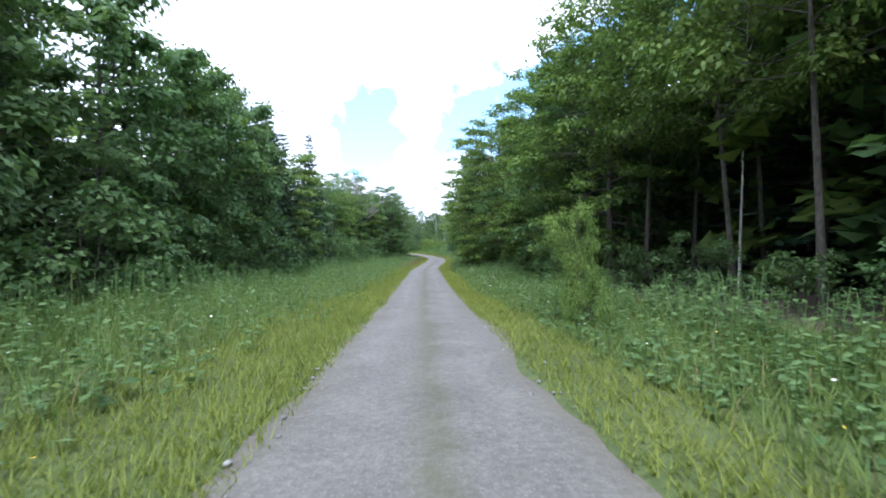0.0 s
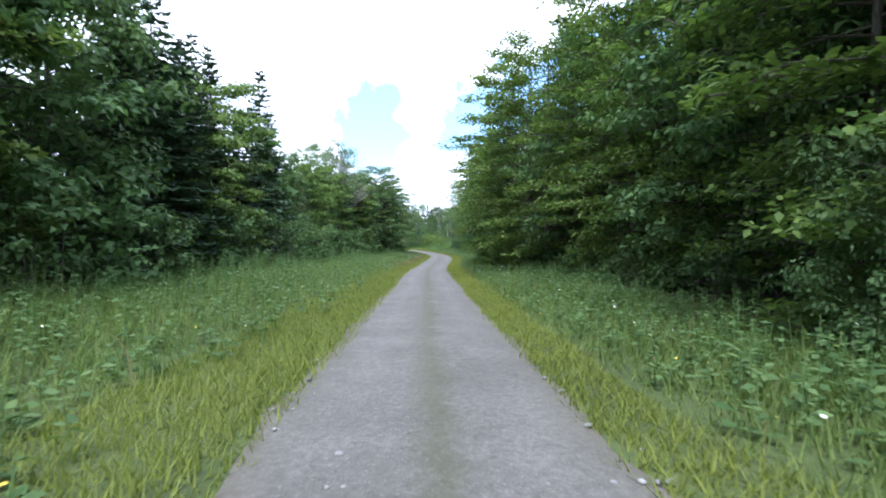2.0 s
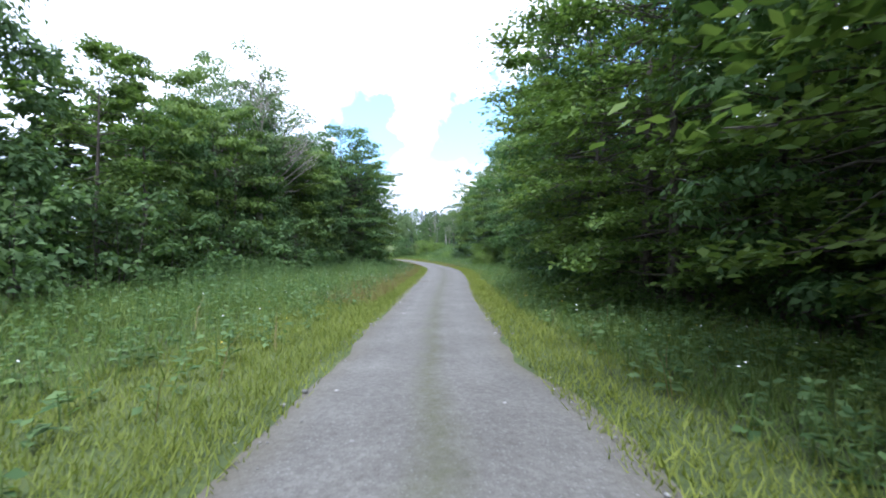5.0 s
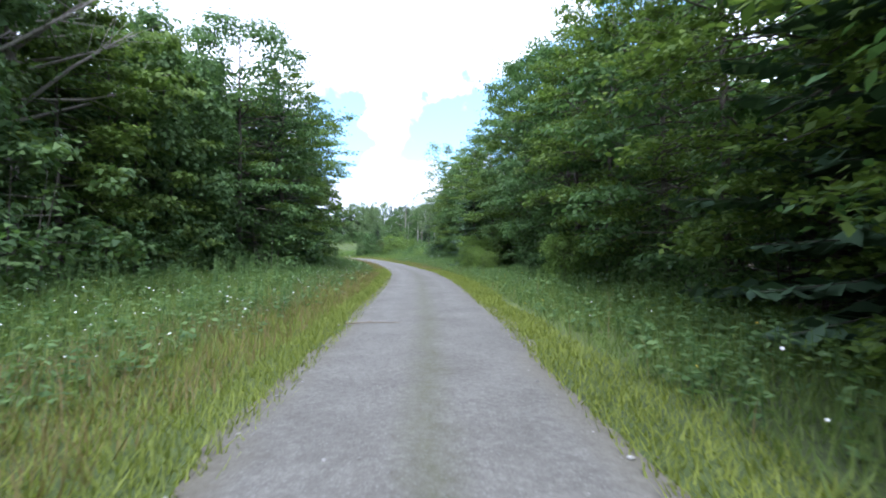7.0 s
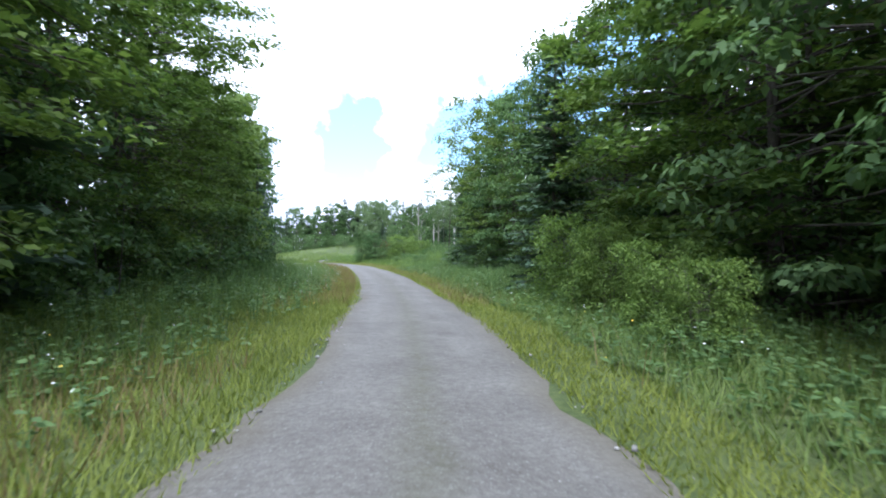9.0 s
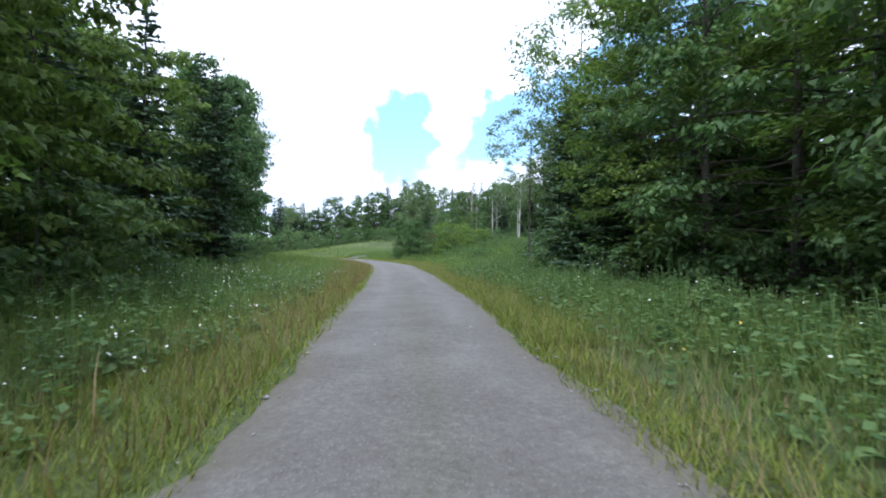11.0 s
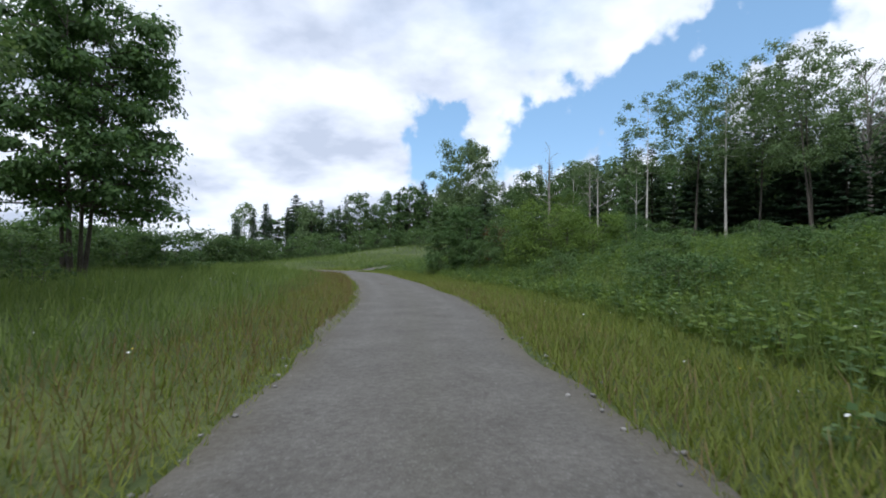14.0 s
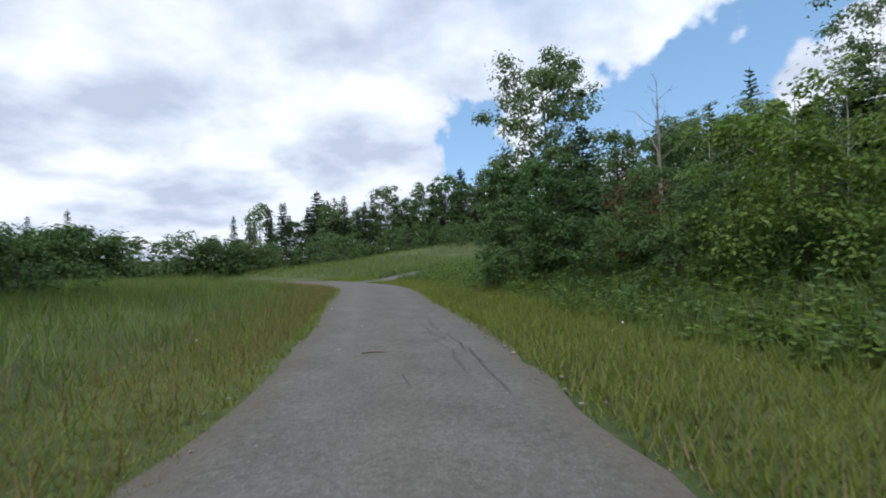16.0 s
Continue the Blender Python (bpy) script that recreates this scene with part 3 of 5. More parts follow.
MODELS = {
    "maple": [
        broad_tree("maple_tree", 1, 11.0, 3.2, 0.02, 56, 11000, 0.25, M_MAPLE, M_BARK, "tall leafy maple with dense dark green foliage", shape=0.5, low=0.85, front=True, droop=0.08, puff=0.62),
        broad_tree("maple_tree", 2, 11.0, 3.3, 0.02, 56, 11000, 0.25, M_MAPLE, M_BARK, "broad maple with layered green leaves down to the verge", shape=0.42, low=0.9, front=True, droop=0.12, puff=0.6, flat=0.6),
        broad_tree("maple_tree", 3, 11.0, 3.1, 0.03, 54, 11000, 0.25, M_MAPLE, M_BARK, "green maple with a full uneven crown", shape=0.6, low=0.8, front=True, puff=0.68),
    ],
    "beech": [
        broad_tree("beech_tree", 4, 11.0, 3.6, 0.02, 62, 11500, 0.22, M_BEECH, M_BARK, "beech with flat bright green leaf sprays", shape=0.5, plates=0.11, low=0.9, droop=0.16, loose=0.25, front=True),
        broad_tree("beech_tree", 5, 11.0, 3.5, 0.03, 58, 11000, 0.23, M_BEECH, M_BARK, "beech with yellow-green layered branches", shape=0.6, low=0.8, droop=0.14, front=True, puff=0.55, flat=0.45),
    ],
    "near": [
        broad_tree("beech_tree", 31, 11.0, 3.5, 0.02, 92, 18000, 0.138, M_BEECH, M_BARK, "roadside beech with flat bright green leaf sprays", shape=0.55, plates=0.08, low=0.55, droop=0.14, loose=0.21, front=True, quads=True),
        broad_tree("beech_tree", 32, 11.0, 3.6, 0.03, 88, 18000, 0.138, M_BEECH, M_BARK, "roadside beech with yellow-green drooping branches", shape=0.6, plates=0.09, low=0.55, droop=0.16, loose=0.23, front=True, quads=True),
        broad_tree("maple_tree", 33, 11.0, 3.4, 0.02, 80, 16000, 0.148, M_MAPLE, M_BARK, "dark leafy maple close beside the road", shape=0.5, low=0.6, droop=0.12, front=True, quads=True, puff=0.55, flat=0.4),
    ],
    "high": [broad_tree("beech_tree", 21, 12.0, 3.4, 0.42, 46, 10500, 0.155, M_BEECH, M_BARK, "tall beech with a bare trunk and spreading crown", shape=0.65, low=0.8, puff=0.5, quads=True)],
    "far": [
        broad_tree("broadleaf_tree", 6, 11.0, 3.3, 0.03, 28, 1350, 0.66, M_MAPLE, M_BARK, "green broadleaf tree in the depth of the wood", shape=0.55, plates=0.25, low=0.8, loose=0.35, twigs=False),
        broad_tree("broadleaf_tree", 7, 11.0, 3.1, 0.05, 26, 1300, 0.66, M_BEECH, M_BARK, "slender broadleaf tree standing behind others", shape=0.6, plates=0.25, low=0.7, loose=0.35, twigs=False),
    ],
    "edge": [
        broad_tree("broadleaf_tree", 41, 11.0, 2.9, 0.02, 44, 3600, 0.36, M_BRAMBLE, M_BARK, "leafy green tree at the edge of the meadow", shape=0.45, low=0.8, twigs=False, puff=0.8),
        broad_tree("broadleaf_tree", 42, 11.0, 2.5, 0.02, 40, 3200, 0.36, M_MAPLE, M_BARK, "slender leafy tree at the edge of the clearing", shape=0.55, low=0.7, twigs=False, puff=0.75),
        broad_tree("broadleaf_tree", 43, 11.0, 3.3, 0.02, 44, 3600, 0.36, M_POPLAR, M_BARK, "grey-green leafy tree behind the clearing", shape=0.5, low=0.8, twigs=False, puff=0.9),
    ],
    "aspen": [broad_tree("poplar_tree", 44, 11.0, 3.0, 0.3, 60, 15000, 0.19, M_POPLAR, M_BARK, "grey-green poplar with a full round crown on the bank", shape=0.68, low=0.5, puff=0.5)],
    "spruce": [
        conifer_tree("spruce_tree", 8, 11.0, 2.4, "dark green spruce with drooping boughs", gap=0.4, coarse=1.6),
        conifer_tree("spruce_tree", 9, 11.0, 2.8, "broad dark fir with dense low boughs", gap=0.40, coarse=1.2),
    ],
    "thin_spruce": [conifer_tree("spruce_tree", 10, 11.0, 1.8, "narrow pointed dark green spruce", gap=0.4, thin=1.0, coarse=3.2)],
    "poplar": [
        broad_tree("poplar_tree", 11, 11.0, 2.6, 0.42, 40, 6000, 0.15, M_POPLAR, M_BARK, "airy grey-green poplar with a slim trunk", shape=0.75, low=0.5, puff=0.4, quads=True),
        broad_tree("birch_tree", 12, 11.0, 2.4, 0.5, 30, 4200, 0.16, M_POPLAR, M_BIRCH, "slender birch with a white trunk and a thin crown", shape=0.8, low=0.5, puff=0.36),
    ],
    "shrub": [
        broad_tree("shrub", 13, 3.0, 1.4, 0.02, 20, 1750, 0.17, M_BRAMBLE, M_BARK, "bushy green shrub beside the road", "shrub", shape=0.4, stems=4, low=0.9, twigs=False, puff=0.36),
        broad_tree("shrub", 14, 3.0, 1.7, 0.02, 20, 1800, 0.17, M_BRAMBLE, M_BARK, "spreading leafy shrub at the edge of the wood", "shrub", shape=0.35, stems=5, low=0.95, twigs=False, puff=0.42),
        broad_tree("shrub", 20, 3.0, 1.4, 0.02, 20, 1650, 0.175, M_MAPLE, M_BARK, "dark green sapling thicket under the trees", "shrub", shape=0.4, stems=4, low=0.9, twigs=False, puff=0.36),
    ],
    "bush": [broad_tree("bush", 24, 3.0, 1.8, 0.02, 22, 2200, 0.195, M_BRAMBLE, M_BARK, "rounded green bush at the edge of the meadow", "shrub", shape=0.4, stems=3, low=0.95, twigs=False, puff=0.45)],
    "great_shrub": [
        broad_tree("shrub", 22, 4.2, 2.3, 0.02, 60, 13500, 0.128, M_SHRUB, M_BARK, "large light green maple shrub on the bank", "shrub", shape=0.5, stems=5, low=0.9, puff=0.5, quads=True),
        broad_tree("shrub", 25, 4.2, 2.0, 0.02, 52, 11000, 0.128, M_MAPLE, M_BARK, "large dark green leafy shrub on the bank", "shrub", shape=0.5, stems=4, low=0.85, puff=0.38, quads=True),
    ],
    "russet": [broad_tree("shrub", 15, 3.0, 1.1, 0.15, 24, 1100, 0.15, M_RUSSET, M_BARK, "half-withered shrub with rust-brown leaves", "shrub", shape=0.6, plates=0.14, stems=3, low=0.7)],
    "dead": [bare_tree("dead_tree", 16, 10.0, "bare weathered dead tree with forked limbs", 12), bare_tree("dead_tree", 17, 10.0, "leafless grey tree with many fine twigs", 60)],
    "snag": [bare_tree("dead_birch", 18, 8.0, "pale broken dead birch with few stubs", 5, M_BIRCH)],
    "lone_maple": [broad_tree("maple_tree", 19, 11.5, 3.8, 0.25, 150, 38000, 0.22, M_MAPLE, M_BARK, "large spreading maple with several dark trunks by the field", shape=0.42, stems=6, low=0.9, puff=0.62, flat=0.6)],
}
MODEL_TALL = {"high": 12.0, "great_shrub": 4.2, "bush": 3.0, "shrub": 3.0, "russet": 3.0, "dead": 10.0, "snag": 8.0, "lone_maple": 11.5}
USED = set()
FACING = ("maple", "beech", "near")
GROUPS = {"bush": "bushes by the meadow", "great_shrub": "shrubs along the wood", "shrub": "shrubs along the wood", "russet": "shrubs along the wood", "spruce": "conifers of the wood", "thin_spruce": "conifers of the wood", "dead": "dead trees", "snag": "dead trees", "poplar": "birches and poplars", "aspen": "birches and poplars"}
pick = random.Random(5)


def plant(kind, x, y, tall, wide=1.0, which=None, turn=None, lean=0.0, sink=0.0):
    """Sets a tree of a kind on the ground at x, y. wide: its spread against its model's, after scaling by height."""
    models = MODELS[kind]
    model = models[pick.randrange(len(models)) if which is None else which]
    k = tall / MODEL_TALL.get(kind, 11.0)
    spin = pick.uniform(0, 360) if turn is None else turn
    if turn is None and kind in FACING:  # the leafy side looks to the road, where the light is
        spin = (225 if beside(x, y)[0][0] > 0 else 315) + pick.uniform(-28, 28)
    m = pose(x, y, ground_at(x, y) - 0.02 - sink, lean * pick.uniform(-1, 1), lean * pick.uniform(-1, 1), spin) @ Matrix.Diagonal((k * wide, k * wide, k, 1))
    if model.name in USED:
        thing = copy_thing(model, m @ Matrix.Diagonal((1 / model.scale.x, 1 / model.scale.y, 1 / model.scale.z, 1)))
    else:
        USED.add(model.name)
        thing = model
        thing.matrix_basis = m
    return tagged(thing, group=GROUPS.get(kind, "trees of the wood"))


def plant_by(kind, y, d, tall, wide=1.0, which=None, turn=None, lean=0.0):
    x, yy = at_road(y, d)
    return plant(kind, x, yy, tall, wide, which, turn, lean)


# ---- ground and road ----


def make_ground():
    xs = np.unique(np.r_[-1500, -800, -400, -220, -140, np.arange(-100, -50, 6.0), np.arange(-50, -26, 1.6), np.arange(-26, 10, 0.5), np.arange(10, 44, 1.6), np.arange(44, 100, 6.0), 140, 220, 400, 800, 1500].astype(float))
    ys = np.unique(np.r_[-1500, -700, -300, -150, np.arange(-90, -20, 8.0), np.arange(-20, 215, 1.0), np.arange(215, 320, 5.0), 340, 420, 600, 900, 1500, 2600].astype(float))
    gx, gy = np.meshgrid(xs, ys)
    z = height(gx.ravel(), gy.ravel())
    verts = np.stack([gx.ravel(), gy.ravel(), z], 1)
    n, m = len(xs), len(ys)
    a = (np.arange(m - 1)[:, None] * n + np.arange(n - 1)[None]).ravel()
    ob = array_object("ground", verts, np.stack([a, a + 1, a + n + 1, a + n], 1), M_GROUND)
    ob.data.polygons.foreach_set("use_smooth", [True] * len(ob.data.polygons))
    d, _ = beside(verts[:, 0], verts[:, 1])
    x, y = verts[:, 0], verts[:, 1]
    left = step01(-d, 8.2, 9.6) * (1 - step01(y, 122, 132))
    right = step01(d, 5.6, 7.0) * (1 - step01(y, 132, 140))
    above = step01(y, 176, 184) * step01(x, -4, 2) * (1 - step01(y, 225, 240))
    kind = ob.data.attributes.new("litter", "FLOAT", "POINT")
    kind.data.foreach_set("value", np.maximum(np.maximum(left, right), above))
    tagged(ob, "grown-over soil with thatch, moss and leaf litter", "ground", kind="structure")


def ribbon(name, line, half, mat, label, lift, cross=9, ragged=0.12, seed=3):
    """A road along a line, slightly crowned, its edges worn uneven; the across and along measures are kept as its UV map."""
    rng = np.random.default_rng(seed)
    turn = np.gradient(line, axis=0)
    turn /= np.linalg.norm(turn, axis=1)[:, None]
    right = np.c_[turn[:, 1], -turn[:, 0]]
    n = len(line)
    wear = np.stack([np.convolve(rng.normal(0, 1, n + 6), np.ones(7) / 2.6, "valid") for _ in range(2)], 1) * ragged
    u = np.linspace(-1, 1, cross)
    w = half(line[:, 1])[:, None] * np.ones(cross)
    w = w + np.where(u < 0, wear[:, :1], wear[:, 1:])
    at = line[:, None] + right[:, None] * (w * u)[..., None]
    base = np.interp(line[:, 1], RISE_Y, RISE_Z) if name == "road" else height(line[:, 0], line[:, 1])
    z = base[:, None] + lift - 0.045 * u**4 - 0.02 * np.exp(-((np.abs(u) - 0.5) / 0.16) ** 2)
    if name != "road":
        z = height(at[..., 0].ravel(), at[..., 1].ravel()).reshape(n, cross) + lift
    verts = np.concatenate([at, z[..., None]], 2).reshape(-1, 3)
    a = (np.arange(n - 1)[:, None] * cross + np.arange(cross - 1)[None]).ravel()
    quads = np.stack([a, a + 1, a + cross + 1, a + cross], 1)
    ob = array_object(name, verts, quads, mat)
    ob.data.polygons.foreach_set("use_smooth", [True] * len(ob.data.polygons))
    layer = ob.data.uv_layers.new(name="UVMap")
    uv = np.stack([np.tile(u, n), np.repeat(line[:, 1], cross)], 1)[quads.ravel()]
    layer.data.foreach_set("uv", uv.ravel())
    return tagged(ob, label, "road", kind="structure")


make_ground()
ribbon("road", ROAD, half_width, M_ROAD, "narrow worn grey gravel road with a mossy middle", 0.0)
ribbon("track", TRACK, lambda y: 1.15 + 0 * y, M_ROAD, "faint gravel side track across the meadow", 0.03, 7, 0.1, 4)

# ---- the wood along the road ----
rows_rng = random.Random(11)


def wood_row(side, y0, y1, d0, d1, gap, kinds, low, high, wide=1.0, jitter=0.6):
    """A row of trees along the road, from y0 to y1, its distance going from d0 to d1."""
    y = y0
    while y < y1:
        f = (y - y0) / (y1 - y0)
        d = d0 + (d1 - d0) * f + rows_rng.uniform(-jitter, jitter)
        plant_by(rows_rng.choice(kinds), y, side * d, rows_rng.uniform(low, high), wide * rows_rng.uniform(0.9, 1.12), lean=2.0)
        y += gap * rows_rng.uniform(0.75, 1.25)


# left side, the front first
wood_row(-1, 3, 34, 12.0, 12.4, 3.7, ["maple", "beech", "maple"], 11.0, 12.8)
wood_row(-1, 34, 47, 12.0, 12.6, 2.9, ["spruce", "spruce", "beech"], 10.2, 12.6)
plant_by("spruce", 49.2, -11.6, 13.8, 0.9, 0)
plant_by("spruce", 52.8, -12.6, 12.0, 0.9, 1)
plant("spruce", -19.4, 51.2, 16.6, 0.75, 0)
plant("spruce", -17.0, 44.6, 14.6, 0.8, 0)
plant_by("spruce", 30.6, -14.0, 13.0, 0.85, 0)
wood_row(-1, 55, 71, 12.2, 12.6, 3.5, ["maple", "beech"], 8.6, 10.0)
plant_by("dead", 72.6, -11.8, 13.2, 1.3, 1)
plant_by("dead", 76.0, -12.2, 13.6, 1.5, 1)
plant_by("poplar", 80.0, -16.5, 14.8, 1.1, 0)
plant_by("maple", 73.8, -13.6, 10.6, 1.0, 2)
plant_by("poplar", 70.4, -12.6, 13.4, 1.2, 0)
plant_by("poplar", 74.6, -13.2, 13.0, 1.2, 0)
plant_by("beech", 77.6, -14.0, 10.2, 1.0, 1)
plant_by("spruce", 84.6, -12.4, 11.6, 1.0, 1)
wood_row(-1, 73, 84, 12.5, 11.0, 3.5, ["maple", "beech"], 8.8, 10.2)
plant("spruce", -12.6, 92.6, 13.2, 1.25, 1)
plant_by("near", 87.5, -9.6, 13.4, 1.1, 2)
plant_by("near", 91.0, -8.2, 12.2, 1.12, 0)
wood_row(-1, 95, 106, 9.8, 10.4, 3.5, ["near"], 11.0, 13.0, 1.05)
wood_row(-1, 83, 106, 13.0, 13.4, 3.4, ["maple"], 11.0, 12.6)
wood_row(-1, 107, 122, 10.6, 11.6, 3.4, ["maple", "spruce", "beech"], 11.0, 13.0)
# unseen trees behind the start, added for the shade they cast
wood_row(-1, -14, 2, 11.6, 11.8, 5.0, ["far"], 10.5, 12.5)
wood_row(-1, 1, 27, 19.0, 19.0, 3.6, ["far"], 9.0, 12.0, 1.4)
wood_row(-1, 0, 48, 15.6, 15.6, 4.6, ["far", "far", "thin_spruce"], 11.5, 14.0, 1.15, jitter=1.2)
wood_row(-1, 48, 84, 15.6, 15.4, 4.6, ["far", "far", "thin_spruce"], 9.0, 10.8, 1.15, jitter=1.2)
wood_row(-1, 86, 124, 16.0, 17.0, 5.0, ["far", "far", "thin_spruce"], 11.5, 13.5, 1.15, jitter=1.2)
wood_row(-1, 4, 122, 24.0, 22.0, 7.0, ["far"], 10.0, 12.0, 1.6, 1.5)
plant_by("spruce", 117.5, -13.6, 14.6, 0.8, 0)
plant_by("spruce", 123.0, -13.0, 13.6, 0.8, 0)
wood_row(-1, 4, 84, 10.2, 9.9, 3.3, ["shrub"], 2.0, 3.8, 1.15)
wood_row(-1, 86, 122, 7.4, 8.6, 3.0, ["shrub"], 1.8, 3.2, 1.15, 0.4)

# right side
for y, d, tall in ((18.5, 8.6, 13.4), (14.5, 9.6, 13.0), (11.0, 9.2, 13.6), (7.5, 10.0, 13.0), (16.5, 12.0, 14.0), (12.5, 12.4, 13.6), (20.0, 11.4, 13.6)):
    plant_by("high", y, d, tall, 1.05, lean=2.0)
for y, d, tall, kind in ((17.0, 14.2, 12.5, "spruce"), (13.5, 15.0, 13.5, "spruce"), (9.5, 13.4, 12.5, "spruce"), (20.5, 14.0, 13.0, "thin_spruce"), (11.5, 14.4, 12.0, "far"), (15.5, 13.4, 12.0, "far"), (7.0, 13.0, 12.0, "far")):
    plant_by(kind, y, d, tall, 1.15)
plant_by("poplar", 15.6, 10.4, 11.0, 0.6, 1, lean=4.0)
plant_by("great_shrub", 10.4, 3.5, 2.5, 0.4, 0, lean=8.0)
plant_by("great_shrub", 79.6, 5.6, 1.9, 1.0, 0)
plant_by("great_shrub", 21.6, 6.6, 3.0, 0.85, 1)
for y, d, tall in ((16.8, 8.4, 1.5), (13.2, 8.2, 1.8), (10.0, 8.0, 1.3), (18.6, 7.4, 1.6), (7.0, 8.4, 1.6)):
    plant_by("shrub", y, d, tall, 1.2)
wood_row(1, 22, 40, 8.9, 8.5, 3.5, ["near"], 12.0, 14.0, 1.0)
plant_by("near", 41.8, 6.6, 13.6, 1.12, 0)
plant_by("near", 45.4, 6.5, 13.2, 1.2, 1)
wood_row(1, 48.5, 53, 7.0, 7.0, 3.4, ["near"], 11.0, 12.2)
plant_by("near", 54.6, 6.2, 11.4, 1.15, 0)
wood_row(1, 58, 66, 7.2, 7.4, 3.7, ["near"], 12.0, 14.0, 1.1)
plant_by("spruce", 68.0, 8.2, 14.2, 1.1, 1)
wood_row(1, 70, 80, 8.0, 8.2, 3.7, ["near"], 12.0, 14.0, 1.08)
wood_row(1, 81, 101, 8.4, 8.8, 3.8, ["near"], 12.0, 14.5, 1.0)
plant_by("spruce", 104.6, 6.6, 11.0, 1.0, 1)
wood_row(1, 106, 129, 10.2, 10.8, 3.6, ["near"], 12.0, 14.0, 1.0)
plant_by("spruce", 122.5, 8.6, 6.4, 1.4, 1)
plant_by("spruce", 126.4, 8.8, 7.4, 1.4, 1)
plant_by("spruce", 130.3, 9.2, 10.6, 1.0, 1)
plant_by("poplar", 132.0, 10.4, 17.6, 1.0, 0)
plant_by("maple", 133.0, 12.6, 10.5, 0.95, 2)
plant_by("high", 135.5, 13.2, 13.5, 0.9)
plant_by("poplar", 136.2, 8.8, 11.0, 1.15, 0)
plant_by("near", 137.5, 11.6, 7.5, 1.1, 2)
# another unseen row behind the start, added to block light from this side
wood_row(1, -14, 3, 9.5, 9.5, 5.5, ["far"], 11.0, 13.0)
wood_row(1, 22, 136, 14.5, 16.0, 5.0, ["far", "far", "thin_spruce"], 12.0, 14.5, 1.15, jitter=1.2)
wood_row(1, 4, 138, 20.0, 21.0, 10.0, ["far"], 12.5, 15.0, 1.6, 1.5)
wood_row(1, 2, 25, 17.0, 17.5, 3.4, ["far"], 9.5, 12.5, 1.4, 0.8)
wood_row(1, -4, 42, 20.5, 21.5, 3.2, ["far"], 8.0, 10.0, 1.6, 0.8)
wood_row(1, 2, 138, 26.0, 27.0, 5.5, ["far"], 12.0, 15.0, 1.7, 1.5)
wood_row(1, 4, 24, 15.6, 16.0, 2.6, ["shrub"], 2.4, 3.4, 1.5, 0.6)
wood_row(1, 84, 103, 11.8, 12.0, 3.4, ["maple", "beech"], 12.5, 14.0)
wood_row(1, 24, 68, 12.0, 12.0, 4.2, ["maple", "beech"], 12.5, 14.5)
wood_row(1, 23, 57, 6.9, 6.9, 3.4, ["shrub"], 1.1, 2.2, 1.1, 0.4)
wood_row(1, 60, 137, 7.2, 9.2, 3.6, ["shrub"], 1.6, 3.0, 1.15, 0.4)

# ---- the clearing past the wood ----
plant("lone_maple", -33.6, 156.6, 15.4, 0.93, turn=20)
plant("poplar", -27.4, 144.2, 15.4, 1.35, 0)
plant("lone_maple", -23.8, 137.8, 14.2, 0.7, turn=260)
plant("spruce", -22.6, 134.2, 14.2, 0.75, 0)
plant("beech", -22.4, 128.6, 12.4, 0.9, 1)
plant("edge", -24.6, 122.6, 12.8, 1.1, 0)
plant("edge", -26.4, 127.6, 13.4, 1.1, 1)
plant("edge", -27.4, 133.0, 12.6, 1.1, 0)
plant("edge", -31.8, 134.2, 13.3)
plant("edge", -36.3, 143.3, 12.0)
plant("spruce", -19.8, 125.4, 13.2, 0.85, 0)
plant("spruce", -20.0, 131.6, 12.0, 0.85, 0)
plant("maple", -26.5, 127.0, 12.5)
plant("edge", -29.0, 139.0, 10.0)
for x, y, tall in ((-25.2, 147.2, 1.6), (-28.7, 149.3, 1.3), (-22.1, 138.7, 1.7), (-31.3, 161.8, 1.4), (-37.2, 160.3, 1.6)):
    plant("shrub", x, y, tall, 1.2)
for i in range(8):  # low bushes behind the maple
    plant("bush", -47.0 + 1.5 * i, 158.0 + 1.1 * i + 1.5 * (i % 3), 2.1 + 0.35 * (i % 4), 1.4)
# the thicket on the bank, with its poplar, fir and withered shrub
plant("great_shrub", -8.2, 163.4, 3.5, 1.15, 0)
plant("great_shrub", -5.4, 162.4, 2.5, 1.25, 0)
plant("great_shrub", -3.0, 164.6, 2.2, 1.2, 1)
plant("great_shrub", -10.2, 166.9, 3.1, 1.1, 1)
plant("aspen", -14.0, 177.3, 11.0, 1.0, 0)
plant("spruce", -12.6, 174.8, 6.6, 1.2, 1)
plant("maple", -15.6, 174.6, 5.8, 1.2, 1)
plant("maple", -13.4, 171.2, 4.9, 1.25, 2)
plant("russet", -11.1, 168.4, 3.2, 0.8)
plant("beech", -6.4, 168.8, 4.2, 1.2, 0)
plant("maple", -5.6, 174.6, 4.6, 1.2, 0)
plant("dead", -6.4, 189.4, 10.8, 1.3, 0)
plant("dead", -2.1, 189.0, 7.3, 1.0, 0)
plant("snag", -5.6, 173.4, 5.9, 1.0, turn=40, lean=6)
plant("snag", -3.1, 176.5, 6.1, 1.0, turn=200)
plant("snag", 0.9, 180.5, 6.9, 1.0, turn=310, lean=4)
